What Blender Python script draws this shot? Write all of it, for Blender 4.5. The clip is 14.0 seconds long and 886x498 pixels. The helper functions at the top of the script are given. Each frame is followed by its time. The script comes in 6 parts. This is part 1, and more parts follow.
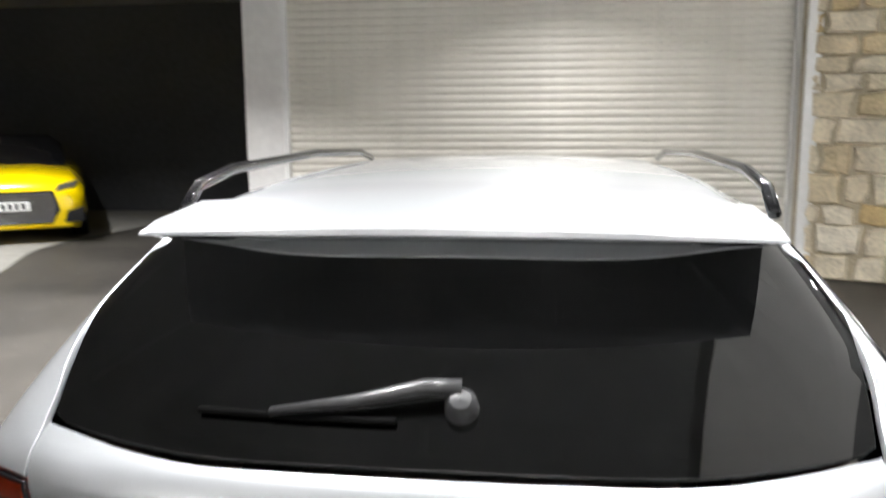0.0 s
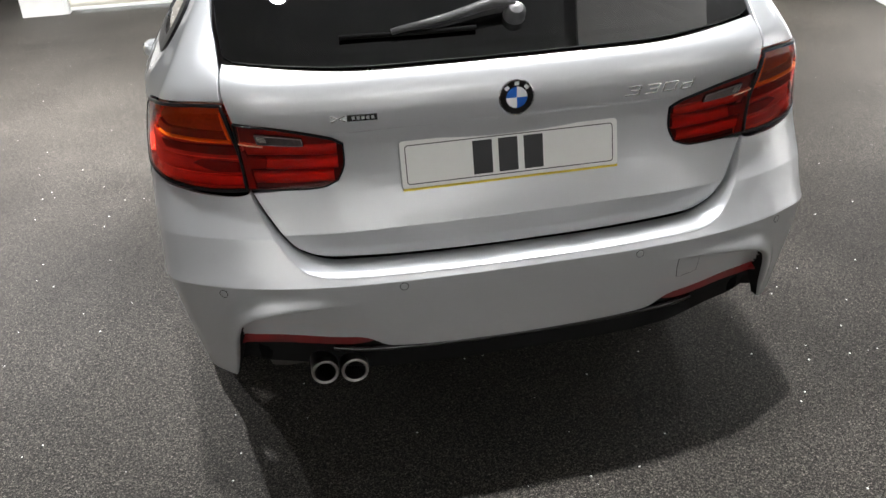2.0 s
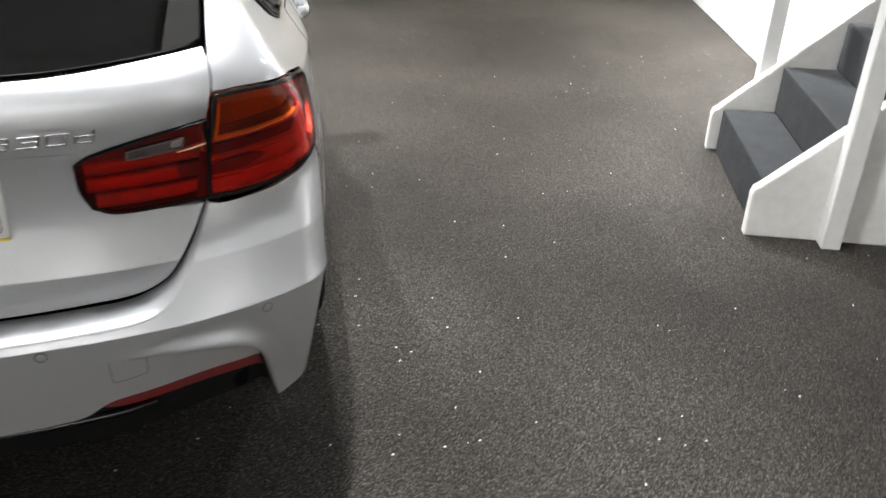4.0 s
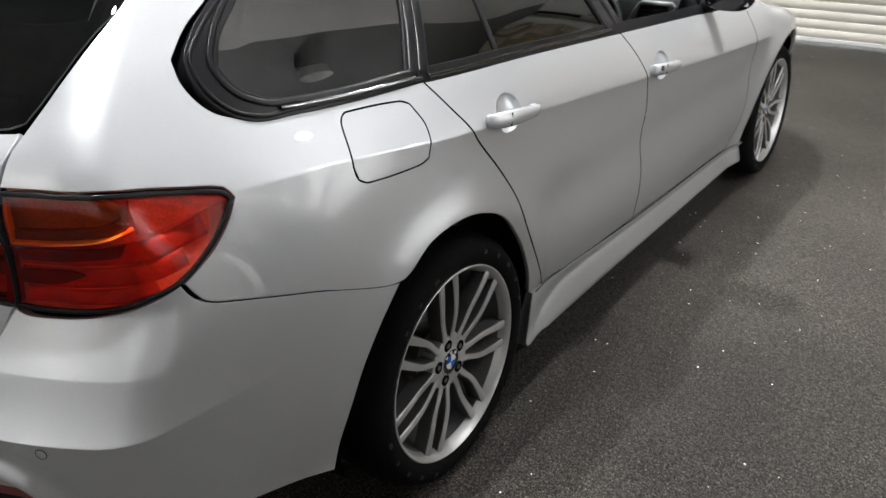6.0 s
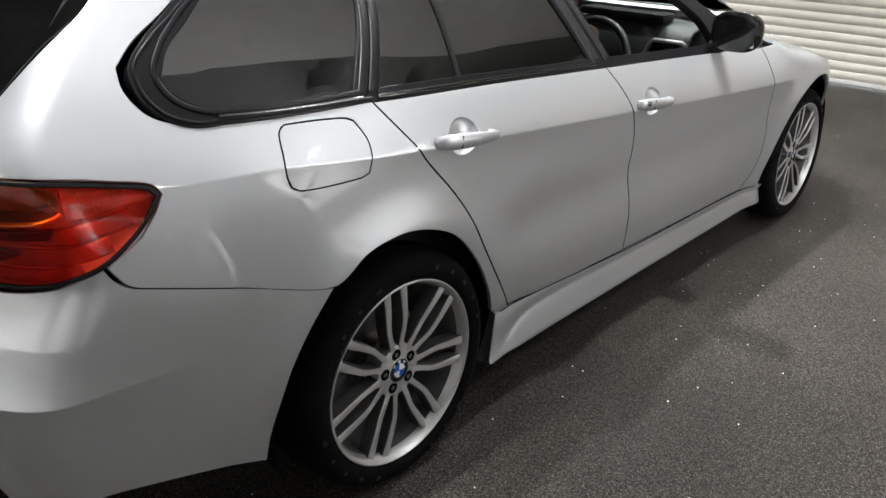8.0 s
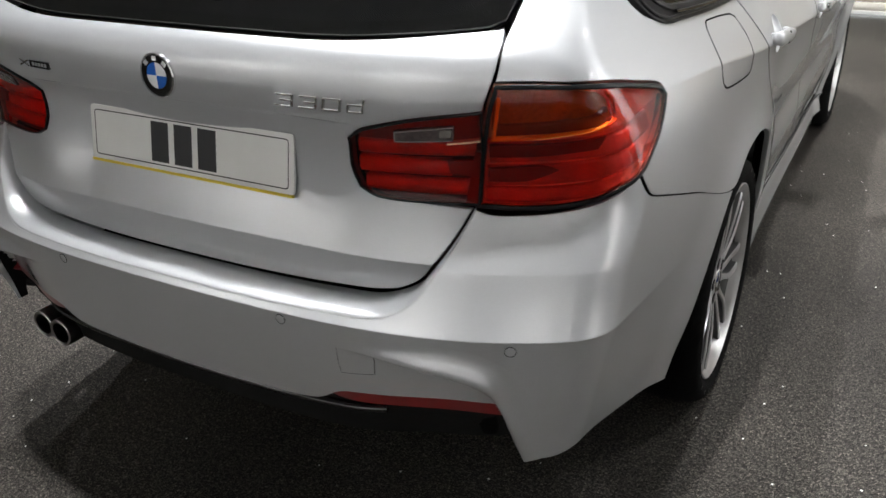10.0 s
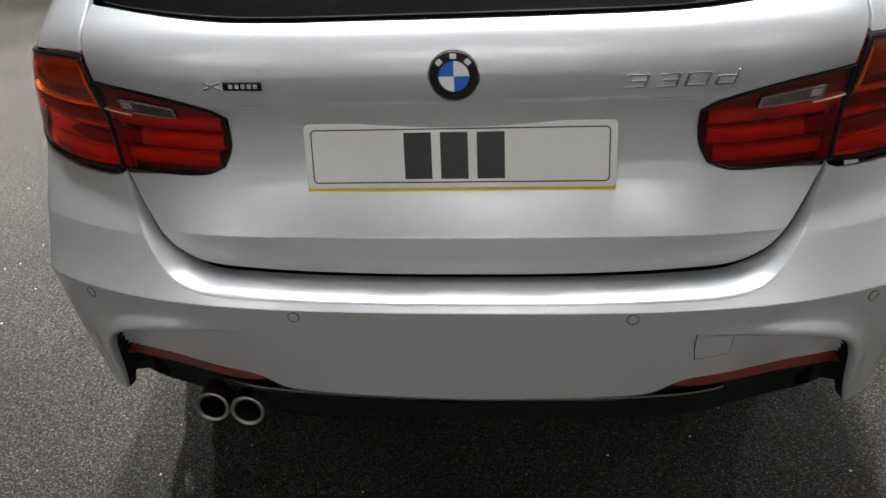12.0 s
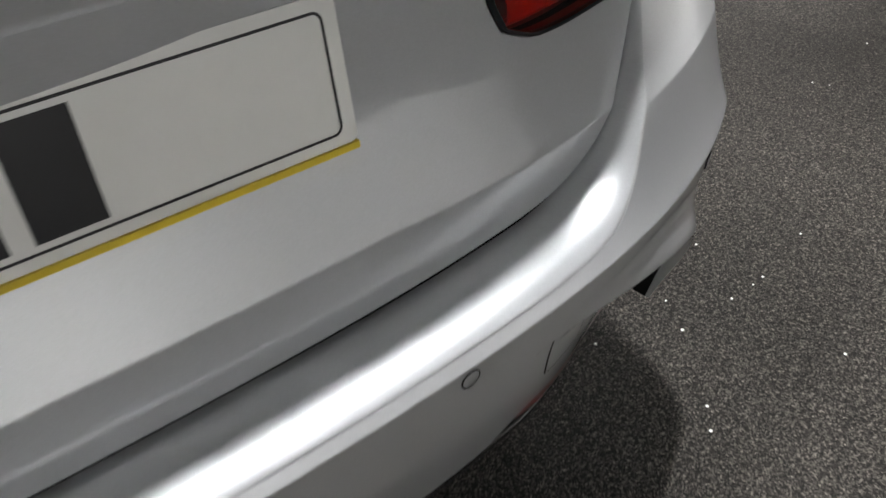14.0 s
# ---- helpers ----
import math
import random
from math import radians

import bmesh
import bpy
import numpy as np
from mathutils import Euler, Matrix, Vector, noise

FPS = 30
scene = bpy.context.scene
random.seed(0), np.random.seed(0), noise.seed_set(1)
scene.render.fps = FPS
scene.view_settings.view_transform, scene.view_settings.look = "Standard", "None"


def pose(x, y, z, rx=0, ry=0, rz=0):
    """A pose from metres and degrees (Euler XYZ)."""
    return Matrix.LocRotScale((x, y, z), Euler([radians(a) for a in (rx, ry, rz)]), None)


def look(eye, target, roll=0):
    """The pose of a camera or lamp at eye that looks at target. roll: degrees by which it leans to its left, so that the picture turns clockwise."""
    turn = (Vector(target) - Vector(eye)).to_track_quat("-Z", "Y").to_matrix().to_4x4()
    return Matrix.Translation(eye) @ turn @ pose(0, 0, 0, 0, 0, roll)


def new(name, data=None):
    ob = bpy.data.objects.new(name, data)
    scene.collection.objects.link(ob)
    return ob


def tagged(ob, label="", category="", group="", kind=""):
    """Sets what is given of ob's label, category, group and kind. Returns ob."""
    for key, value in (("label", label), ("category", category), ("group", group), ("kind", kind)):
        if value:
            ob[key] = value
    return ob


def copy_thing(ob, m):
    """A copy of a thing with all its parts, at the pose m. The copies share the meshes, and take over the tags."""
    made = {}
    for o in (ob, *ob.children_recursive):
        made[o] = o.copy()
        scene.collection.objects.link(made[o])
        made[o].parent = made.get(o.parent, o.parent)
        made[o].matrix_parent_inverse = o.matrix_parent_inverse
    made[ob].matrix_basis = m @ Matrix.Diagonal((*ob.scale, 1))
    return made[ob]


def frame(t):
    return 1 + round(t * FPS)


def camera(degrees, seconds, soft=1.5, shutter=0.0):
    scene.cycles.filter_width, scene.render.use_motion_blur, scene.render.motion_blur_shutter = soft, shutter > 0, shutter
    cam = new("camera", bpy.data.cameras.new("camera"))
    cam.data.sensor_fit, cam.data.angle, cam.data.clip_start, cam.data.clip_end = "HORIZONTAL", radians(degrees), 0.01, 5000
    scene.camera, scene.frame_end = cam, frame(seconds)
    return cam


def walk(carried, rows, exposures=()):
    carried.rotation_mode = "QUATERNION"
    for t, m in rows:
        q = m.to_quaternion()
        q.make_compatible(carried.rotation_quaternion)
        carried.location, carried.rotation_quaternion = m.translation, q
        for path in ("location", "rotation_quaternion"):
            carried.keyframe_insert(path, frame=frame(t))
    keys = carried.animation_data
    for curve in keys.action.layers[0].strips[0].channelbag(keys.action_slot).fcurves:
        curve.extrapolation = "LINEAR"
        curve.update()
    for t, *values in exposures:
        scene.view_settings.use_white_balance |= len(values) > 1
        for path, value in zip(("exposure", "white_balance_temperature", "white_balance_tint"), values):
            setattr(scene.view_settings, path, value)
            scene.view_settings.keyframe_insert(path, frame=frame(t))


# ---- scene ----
LENS = 56.0
cam = camera(LENS, 14.0, soft=1.5, shutter=.25)
PATH = [
    (0, (0.163, -0.957, 1.566), (-0.096, 1.001, 1.25), -0.4),
    (0.5, (-0.187, -1.239, 1.543), (-0.001, 0.645, 0.901), 1.6),
    (1, (-0.255, -1.497, 1.511), (0.024, 0.304, 0.688), 1.5),
    (1.5, (-0.398, -1.627, 1.521), (-0.073, 0.137, 0.638), 0.9),
    (2, (-0.483, -1.648, 1.535), (-0.175, 0.106, 0.625), -3.0),
    (2.5, (-0.5, -1.666, 1.507), (-0.16, 0.084, 0.6), -3.7),
    (3, (-0.278, -1.617, 1.518), (0.142, 0.102, 0.586), -3.7),
    (3.2, (-0.125, -1.640, 1.510), (0.333, 0.069, 0.576), -4.5),
    (3.5, (0.189, -1.622, 1.501), (0.608, 0.102, 0.577), -4.8),
    (4, (0.649, -1.354, 1.508), (1.126, 0.333, 0.545), 1.7),
    (4.2, (0.838, -1.252, 1.514), (1.201, 0.453, 0.534), 2.9),
    (6.5, (1.995, -0.319, 1.461), (0.823, 1.075, 0.635), 0.7),
    (7, (2.102, -0.302, 1.483), (0.927, 1.08, 0.641), 1.8),
    (7.5, (2.152, -0.299, 1.488), (0.968, 1.084, 0.661), 1.7),
    (8, (2.163, -0.31, 1.482), (0.963, 1.082, 0.694), 1.6),
    (8.5, (2.045, -0.484, 1.426), (0.821, 0.906, 0.67), 1.2),
    (8.7, (1.946, -0.595, 1.405), (0.712, 0.789, 0.657), 0.8),
    (10.8, (0.698, -1.023, 1.314), (0.039, 0.645, 0.428), -3.7),
    (11, (0.585, -1.031, 1.315), (-0.063, 0.644, 0.434), -4.8),
    (11.5, (0.301, -1.158, 1.351), (-0.173, 0.56, 0.444), -5.1),
    (12, (0.119, -1.176, 1.347), (-0.09, 0.585, 0.423), -3.2),
    (12.2, (0.078, -1.121, 1.31), (-0.106, 0.652, 0.395), -4.5),
    (12.5, (-0.043, -0.984, 1.297), (-0.108, 0.715, 0.244), -5.6),
    (12.7, (-0.059, -0.930, 1.270), (-0.042, 0.766, 0.211), -6.4),
    (13, (-0.161, -0.79, 1.281), (0.279, 0.756, 0.091), -1.9),
    (13.2, (-0.200, -0.706, 1.244), (0.477, 0.722, 0.019), -0.3),
    (13.5, (-0.168, -0.596, 1.239), (0.629, 0.719, -0.04), -0.6),
    (14, (0.002, -0.345, 1.133), (0.893, 0.87, -0.182), -1.0),
]
walk(cam, [(t, look(eye, target, roll)) for t, eye, target, roll in PATH],
     exposures=[(0, -.1), (3.0, -.10), (4.2, -.06), (6.3, -.50), (8.7, -.55), (10.8, -.15), (12.2, -.2), (13.2, -.3), (14, -.3)])

# ---- light: downlights under the ceiling of a closed showroom, with added fill lamps ----
world = bpy.data.worlds.new("world")
scene.world = world
world.use_nodes = True
world.node_tree.nodes["Background"].inputs[0].default_value = (.75, .85, 1, 1)
world.node_tree.nodes["Background"].inputs[1].default_value = .002
scene.view_settings.exposure = 0.0
LAMP_POWER = 155
CEILING = 3.4
# first four set from cast shadows; the rest are unseen fill, added to brighten
LAMPS = [(.12, 3.45, .72), (1.10, 3.1, .42), (-.78, .36, .33), (.66, .36, .45), (3.3, 2.9, .26), (-1.9, 3.2, 1.6), (-3.2, 4.4, 1.6), (.2, 6.0, .30), (-6.2, 7.4, 1.1)]
WASH_POWER = 16
# added fill lamps, out of sight, that light white ceiling panels: place, aim, power
FILL_UPLIGHTS = [((3.50, 2.35, 2.25), (1.75, 1.9, 3.36), 22), ((4.05, 4.3, 2.25), (1.8, 4.0, 3.36), 22), ((3.2, .95, 2.3), (1.75, .4, 3.36), 20), ((-2.3, -3.7, 2.2), (-2.3, -3.1, 3.38), 4), ((0, -3.7, 2.2), (0, -3.1, 3.38), 4), ((2.3, -3.7, 2.2), (2.3, -3.1, 3.38), 4)]
# place, aim and share of added, unseen fill lamps that brighten white walls
FILL_WASHERS = [((-3.0, -2.0), (-3.0, -3.9, 1.6), 2.8), ((0, -2.0), (0, -3.9, 1.6), 2.8), ((3.0, -2.0), (3.6, -3.9, 1.6), 2.0), ((4.9, .5), (6.4, .4, 1.2), 6.5), ((3.0, 4.6), (4.45, 4.15, .9), 4.2), ((2.75, 2.9), (4.05, 2.5, .9), 7.5)]


# ---- materials ----
def mat(name):
    m = bpy.data.materials.new(name)
    m.use_nodes = True
    return m, m.node_tree.nodes, m.node_tree.links, m.node_tree.nodes["Principled BSDF"]


def plain(name, color, rough=.5, metal=0.0, coat=0.0, grain=0.0, size=60.0, bump=0.0, gloss=.5):
    """A surface with two scales of faint variation and a fine relief."""
    m, n, l, b = mat(name)
    b.inputs["Roughness"].default_value = rough
    b.inputs["Metallic"].default_value = metal
    b.inputs["Coat Weight"].default_value = coat
    b.inputs["Coat Roughness"].default_value = .04
    b.inputs["Specular IOR Level"].default_value = gloss
    b.inputs["Base Color"].default_value = (*color, 1)
    if grain or bump:
        tex = n.new("ShaderNodeTexCoord")
        fine, wide = n.new("ShaderNodeTexNoise"), n.new("ShaderNodeTexNoise")
        fine.inputs["Scale"].default_value, wide.inputs["Scale"].default_value = size, size / 14
        fine.inputs["Detail"].default_value = 4
        for t in (fine, wide):
            l.new(tex.outputs["Object"], t.inputs["Vector"])
        add = n.new("ShaderNodeMath")
        add.operation = "ADD"
        l.new(fine.outputs["Fac"], add.inputs[0]), l.new(wide.outputs["Fac"], add.inputs[1])
        ramp = n.new("ShaderNodeMapRange")
        ramp.inputs["From Min"].default_value, ramp.inputs["From Max"].default_value = .7, 1.3
        ramp.inputs["To Min"].default_value, ramp.inputs["To Max"].default_value = 1 - grain, 1 + grain
        l.new(add.outputs[0], ramp.inputs["Value"])
        mul = n.new("ShaderNodeMixRGB")
        mul.blend_type, mul.inputs[0].default_value = "MULTIPLY", 1
        mul.inputs[1].default_value = (*color, 1)
        l.new(ramp.outputs[0], mul.inputs[2])
        l.new(mul.outputs[0], b.inputs["Base Color"])
        if bump:
            bp = n.new("ShaderNodeBump")
            bp.inputs["Strength"].default_value, bp.inputs["Distance"].default_value = bump, .004
            l.new(fine.outputs["Fac"], bp.inputs["Height"])
            l.new(bp.outputs[0], b.inputs["Normal"])
    return m


def glassy(name, tint, gloss=1.0, rough=.0, ior=1.55):
    """Thin clear or tinted pane: it lets light through in its tint and mirrors by Fresnel."""
    m, n, l, b = mat(name)
    n.remove(b)
    out = n["Material Output"]
    tr, gl, mix, fr = n.new("ShaderNodeBsdfTransparent"), n.new("ShaderNodeBsdfGlossy"), n.new("ShaderNodeMixShader"), n.new("ShaderNodeFresnel")
    tr.inputs[0].default_value = (*tint, 1)
    gl.inputs["Roughness"].default_value = rough
    gl.inputs[0].default_value = (gloss, gloss, gloss, 1)
    fr.inputs[0].default_value = ior
    l.new(fr.outputs[0], mix.inputs[0]), l.new(tr.outputs[0], mix.inputs[1]), l.new(gl.outputs[0], mix.inputs[2])
    l.new(mix.outputs[0], out.inputs[0])
    return m


def lamp_face(name, color, power):
    m, n, l, b = mat(name)
    b.inputs["Emission Color"].default_value = (*color, 1)
    b.inputs["Emission Strength"].default_value = power
    return m


def paint_silver():
    """Metallic silver lacquer: flakes under a clear coat."""
    m, n, l, b = mat("silver_paint")
    tex = n.new("ShaderNodeTexCoord")
    fl, dust, wide = n.new("ShaderNodeTexVoronoi"), n.new("ShaderNodeTexNoise"), n.new("ShaderNodeTexNoise")
    fl.inputs["Scale"].default_value, dust.inputs["Scale"].default_value, wide.inputs["Scale"].default_value = 900, 130, 3
    dust.inputs["Detail"].default_value = 5
    for t in (fl, dust, wide):
        l.new(tex.outputs["Object"], t.inputs["Vector"])
    r1 = n.new("ShaderNodeMapRange")
    r1.inputs["To Min"].default_value, r1.inputs["To Max"].default_value = .96, 1.03
    l.new(fl.outputs["Color"], r1.inputs["Value"])
    c = n.new("ShaderNodeMixRGB")
    c.blend_type, c.inputs[0].default_value = "MULTIPLY", 1
    c.inputs[1].default_value = (.50, .515, .535, 1)
    l.new(r1.outputs[0], c.inputs[2])
    l.new(c.outputs[0], b.inputs["Base Color"])
    r2 = n.new("ShaderNodeMapRange")
    r2.inputs["From Min"].default_value, r2.inputs["From Max"].default_value = .3, .7
    r2.inputs["To Min"].default_value, r2.inputs["To Max"].default_value = .37, .39
    l.new(dust.outputs["Fac"], r2.inputs["Value"])
    l.new(r2.outputs[0], b.inputs["Roughness"])
    b.inputs["Metallic"].default_value = .50
    b.inputs["Coat Weight"].default_value = 1.0
    b.inputs["Coat IOR"].default_value = 1.8
    r3 = n.new("ShaderNodeMapRange")
    r3.inputs["From Min"].default_value, r3.inputs["From Max"].default_value = .35, .75
    r3.inputs["To Min"].default_value, r3.inputs["To Max"].default_value = .008, .03
    l.new(wide.outputs["Fac"], r3.inputs["Value"])
    l.new(r3.outputs[0], b.inputs["Coat Roughness"])
    return m


def floor_stuff():
    """Dark bound-rubber floor: pale and dark crumbs, painted glints, worn and dusty patches."""
    m, n, l, b = mat("speckled_floor")
    tex = n.new("ShaderNodeTexCoord")
    cell, grit, wide, glint = n.new("ShaderNodeTexVoronoi"), n.new("ShaderNodeTexNoise"), n.new("ShaderNodeTexNoise"), n.new("ShaderNodeTexVoronoi")
    cell.inputs["Scale"].default_value, grit.inputs["Scale"].default_value = 360, 115
    wide.inputs["Scale"].default_value, wide.inputs["Detail"].default_value = .9, 6
    glint.inputs["Scale"].default_value = 28
    for t in (cell, grit, wide, glint):
        l.new(tex.outputs["Object"], t.inputs["Vector"])
    bw = n.new("ShaderNodeSeparateColor")
    l.new(cell.outputs["Color"], bw.inputs[0])
    ramp = n.new("ShaderNodeValToRGB")
    ramp.color_ramp.elements[0].color, ramp.color_ramp.elements[1].color = (.0042, .004, .0037, 1), (.255, .230, .202, 1)
    for place, shade in ((.40, .0128), (.62, .046), (.80, .107)):
        e = ramp.color_ramp.elements.new(place)
        e.color = (shade, shade * .905, shade * .80, 1)
    grit.inputs["Detail"].default_value, grit.inputs["Roughness"].default_value = 8, .75
    lump = n.new("ShaderNodeMapRange")
    lump.inputs["From Min"].default_value, lump.inputs["From Max"].default_value = .38, .64
    l.new(grit.outputs["Fac"], lump.inputs["Value"])
    blend = n.new("ShaderNodeMixRGB")
    blend.inputs[0].default_value = .36
    l.new(bw.outputs[0], blend.inputs[1]), l.new(lump.outputs[0], blend.inputs[2])
    l.new(blend.outputs[0], ramp.inputs[0])
    dusty = n.new("ShaderNodeMapRange")
    dusty.inputs["From Min"].default_value, dusty.inputs["From Max"].default_value = .35, .7
    dusty.inputs["To Min"].default_value, dusty.inputs["To Max"].default_value = .75, 1.5
    l.new(wide.outputs["Fac"], dusty.inputs["Value"])
    mul = n.new("ShaderNodeMixRGB")
    mul.blend_type, mul.inputs[0].default_value = "MULTIPLY", 1
    l.new(ramp.outputs[0], mul.inputs[1]), l.new(dusty.outputs[0], mul.inputs[2])
    # rare pale glints, painted into the base colour: small middles of large cells
    near = n.new("ShaderNodeMath")
    near.operation, near.inputs[1].default_value = "LESS_THAN", .085
    l.new(glint.outputs["Distance"], near.inputs[0])
    sep = n.new("ShaderNodeSeparateColor")
    l.new(glint.outputs["Color"], sep.inputs[0])
    rare = n.new("ShaderNodeMath")
    rare.operation, rare.inputs[1].default_value = "GREATER_THAN", .86
    l.new(sep.outputs[1], rare.inputs[0])
    both = n.new("ShaderNodeMath")
    both.operation = "MULTIPLY"
    l.new(near.outputs[0], both.inputs[0]), l.new(rare.outputs[0], both.inputs[1])
    fin = n.new("ShaderNodeMixRGB")
    fin.inputs[2].default_value = (.95, .94, .92, 1)
    l.new(both.outputs[0], fin.inputs[0]), l.new(mul.outputs[0], fin.inputs[1])
    l.new(fin.outputs[0], b.inputs["Base Color"])
    b.inputs["Roughness"].default_value = .55
    b.inputs["Specular IOR Level"].default_value = .12
    bp = n.new("ShaderNodeBump")
    bp.inputs["Strength"].default_value, bp.inputs["Distance"].default_value = .6, .004
    l.new(grit.outputs["Fac"], bp.inputs["Height"])
    l.new(bp.outputs[0], b.inputs["Normal"])
    return m


def stone_stuff():
    m, n, l, b = mat("pale_stone")
    info, tex = n.new("ShaderNodeObjectInfo"), n.new("ShaderNodeTexCoord")
    ramp = n.new("ShaderNodeValToRGB")
    ramp.color_ramp.elements[0].color, ramp.color_ramp.elements[1].color = (.50, .37, .18, 1), (.74, .68, .56, 1)
    e = ramp.color_ramp.elements.new(.4)
    e.color = (.68, .59, .43, 1)
    l.new(info.outputs["Random"], ramp.inputs[0])
    f, w = n.new("ShaderNodeTexNoise"), n.new("ShaderNodeTexNoise")
    f.inputs["Scale"].default_value, f.inputs["Detail"].default_value, w.inputs["Scale"].default_value = 28, 8, 3.5
    l.new(tex.outputs["Object"], f.inputs["Vector"]), l.new(tex.outputs["Object"], w.inputs["Vector"])
    s = n.new("ShaderNodeMath")
    s.operation = "ADD"
    l.new(f.outputs["Fac"], s.inputs[0]), l.new(w.outputs["Fac"], s.inputs[1])
    r = n.new("ShaderNodeMapRange")
    r.inputs["From Min"].default_value, r.inputs["From Max"].default_value, r.inputs["To Min"].default_value, r.inputs["To Max"].default_value = .6, 1.4, .6, 1.25
    l.new(s.outputs[0], r.inputs["Value"])
    mul = n.new("ShaderNodeMixRGB")
    mul.blend_type, mul.inputs[0].default_value = "MULTIPLY", 1
    l.new(ramp.outputs[0], mul.inputs[1]), l.new(r.outputs[0], mul.inputs[2]), l.new(mul.outputs[0], b.inputs["Base Color"])
    b.inputs["Roughness"].default_value = .88
    bp = n.new("ShaderNodeBump")
    bp.inputs["Strength"].default_value, bp.inputs["Distance"].default_value = .8, .02
    l.new(f.outputs["Fac"], bp.inputs["Height"]), l.new(bp.outputs[0], b.inputs["Normal"])
    return m


SILVER = paint_silver()
FLOOR = floor_stuff()
STONE = stone_stuff()
MORTAR = plain("lime_mortar", (.42, .36, .26), .95, grain=.25, size=40, bump=.6)
BLACK_PLASTIC = plain("black_plastic", (.010, .010, .011), .45, grain=.2, size=220, bump=.15, gloss=.3)
MATT_BLACK = plain("matt_black_plastic", (.006, .006, .006), .75, grain=.2, size=220, bump=.15, gloss=.15)
SATIN_BLACK = plain("satin_black", (.007, .007, .008), .30, gloss=.18, grain=.1, size=60)
BLACK_GLOSS = plain("black_gloss", (.008, .008, .009), .08, coat=.5)
# black wiper; the sheen it mirrors from above is put into this grey base
WIPER = plain("dusty_black_wiper", (.05, .05, .052), .32, coat=.3, grain=.25, size=80)
DARK_GAP = plain("dark_inside", (.003, .003, .003), .9, gloss=.05)
RUBBER = plain("tyre_rubber", (.004, .004, .004), .8, grain=.25, size=90, bump=.3, gloss=.07)
RUBBER_MARK = plain("raised_rubber", (.012, .012, .012), .55, gloss=.25)
ALLOY = plain("silver_alloy", (.50, .50, .50), .32, metal=.55, coat=.35, grain=.06, size=30)
# darker copy of the alloy: shade behind the spokes is in this colour
ALLOY_MID = plain("dull_alloy", (.15, .15, .15), .4, metal=.5, grain=.1, size=40)
ALLOY_DARK = plain("grey_alloy", (.13, .13, .13), .42, metal=.7, grain=.12, size=40)
STEEL = plain("brake_steel", (.15, .14, .13), .38, metal=.9, grain=.2, size=50)
TIP = plain("sooty_chrome", (.30, .29, .28), .28, metal=1.0, grain=.2, size=60)
CHROME_DARK = plain("dark_bright_trim", (.20, .20, .21), .12, metal=1.0)
CHROME = plain("chrome", (.82, .82, .82), .08, metal=1.0)
WHITE_PAINT = plain("white_gloss_paint", (.80, .80, .79), .38, grain=.05, size=18, bump=.08)
SCUFFED_PAINT = plain("scuffed_white_paint", (.77, .765, .74), .45, grain=.07, size=26, bump=.1)
WHITE_WALL = plain("white_wall_paint", (.78, .77, .75), .75, grain=.06, size=12, bump=.12)
GREY_WALL = plain("dark_grey_wall_paint", (.055, .057, .06), .8, grain=.2, size=10, bump=.1)
CREAM_WALL = plain("cream_wall_paint", (.42, .36, .27), .8, grain=.15, size=9, bump=.2)
SLAT_PAINT = plain("cream_shutter_paint", (.70, .67, .60), .42, grain=.07, size=16)
CARPET = plain("charcoal_carpet", (.021, .0235, .026), .96, grain=.35, size=160, bump=.8)
CONCRETE = plain("pale_concrete", (.19, .182, .165), .7, grain=.18, size=8, bump=.15)
LEATHER = plain("dark_brown_leather", (.040, .018, .012), .45, grain=.2, size=140, bump=.35)
TRIM_BROWN = plain("dark_brown_trim", (.055, .025, .017), .8, grain=.2, size=120, bump=.3)
CEILING_PAINT = plain("grey_ceiling_paint", (.22, .22, .22), .85, grain=.08, size=6)
RED_LENS = glassy("red_lamp_lens", (1.0, .20, .14), 1.0, .02)
AMBER_LENS = glassy("amber_lamp_lens", (.95, .42, .14), 1.0, .02)
CLEAR_LENS = glassy("clear_lens", (.9, .9, .9))
TINTED = glassy("tinted_glass", (.010, .0105, .0105), ior=1.95)
LIGHT_GLASS = glassy("green_tinted_glass", (.62, .68, .64))
LAMP_RED = plain("red_reflector", (.60, .15, .10), .35, grain=.25, size=300, bump=.3)
LAMP_INNER = plain("deep_red_reflector", (.42, .095, .065), .35, grain=.25, size=300, bump=.3)
LAMP_BRIGHT = plain("bright_red_reflector", (1.0, .55, .36), .3, grain=.25, size=260, bump=.3)
LAMP_DARK_RED = plain("dark_red_reflector", (.17, .035, .03), .4, grain=.2, size=300, bump=.2)
LAMP_AMBER = plain("amber_reflector", (1.0, .36, .04), .3)
LAMP_BROWN = plain("brown_reflector", (.36, .12, .042), .35, grain=.3, size=160, bump=.4)
LAMP_WHITE = plain("grey_reflector", (.17, .135, .135), .22, coat=.6, grain=.3, size=200)
LAMP_SMOKE = plain("smoked_reflector", (.060, .046, .046), .15, coat=.6, grain=.4, size=160)
LAMP_CHROME = plain("bright_reflector", (.62, .58, .56), .18, metal=.8, grain=.4, size=240)
HOUSING = plain("red_lamp_housing", (.92, .42, .28), .4, grain=.2, size=220, bump=.2)
HOUSING_DARK = plain("black_lamp_housing", (.07, .008, .007), .45)
REFLECT_RED = plain("red_strip_reflector", (.15, .005, .006), .30, coat=.5)
PLATE_WHITE = plain("white_plate", (.74, .74, .72), .35, grain=.03, size=20)
PLATE_YELLOW = plain("yellow_strip", (.62, .46, .03), .4)
PLATE_BLACK = plain("black_print", (.012, .012, .014), .4)
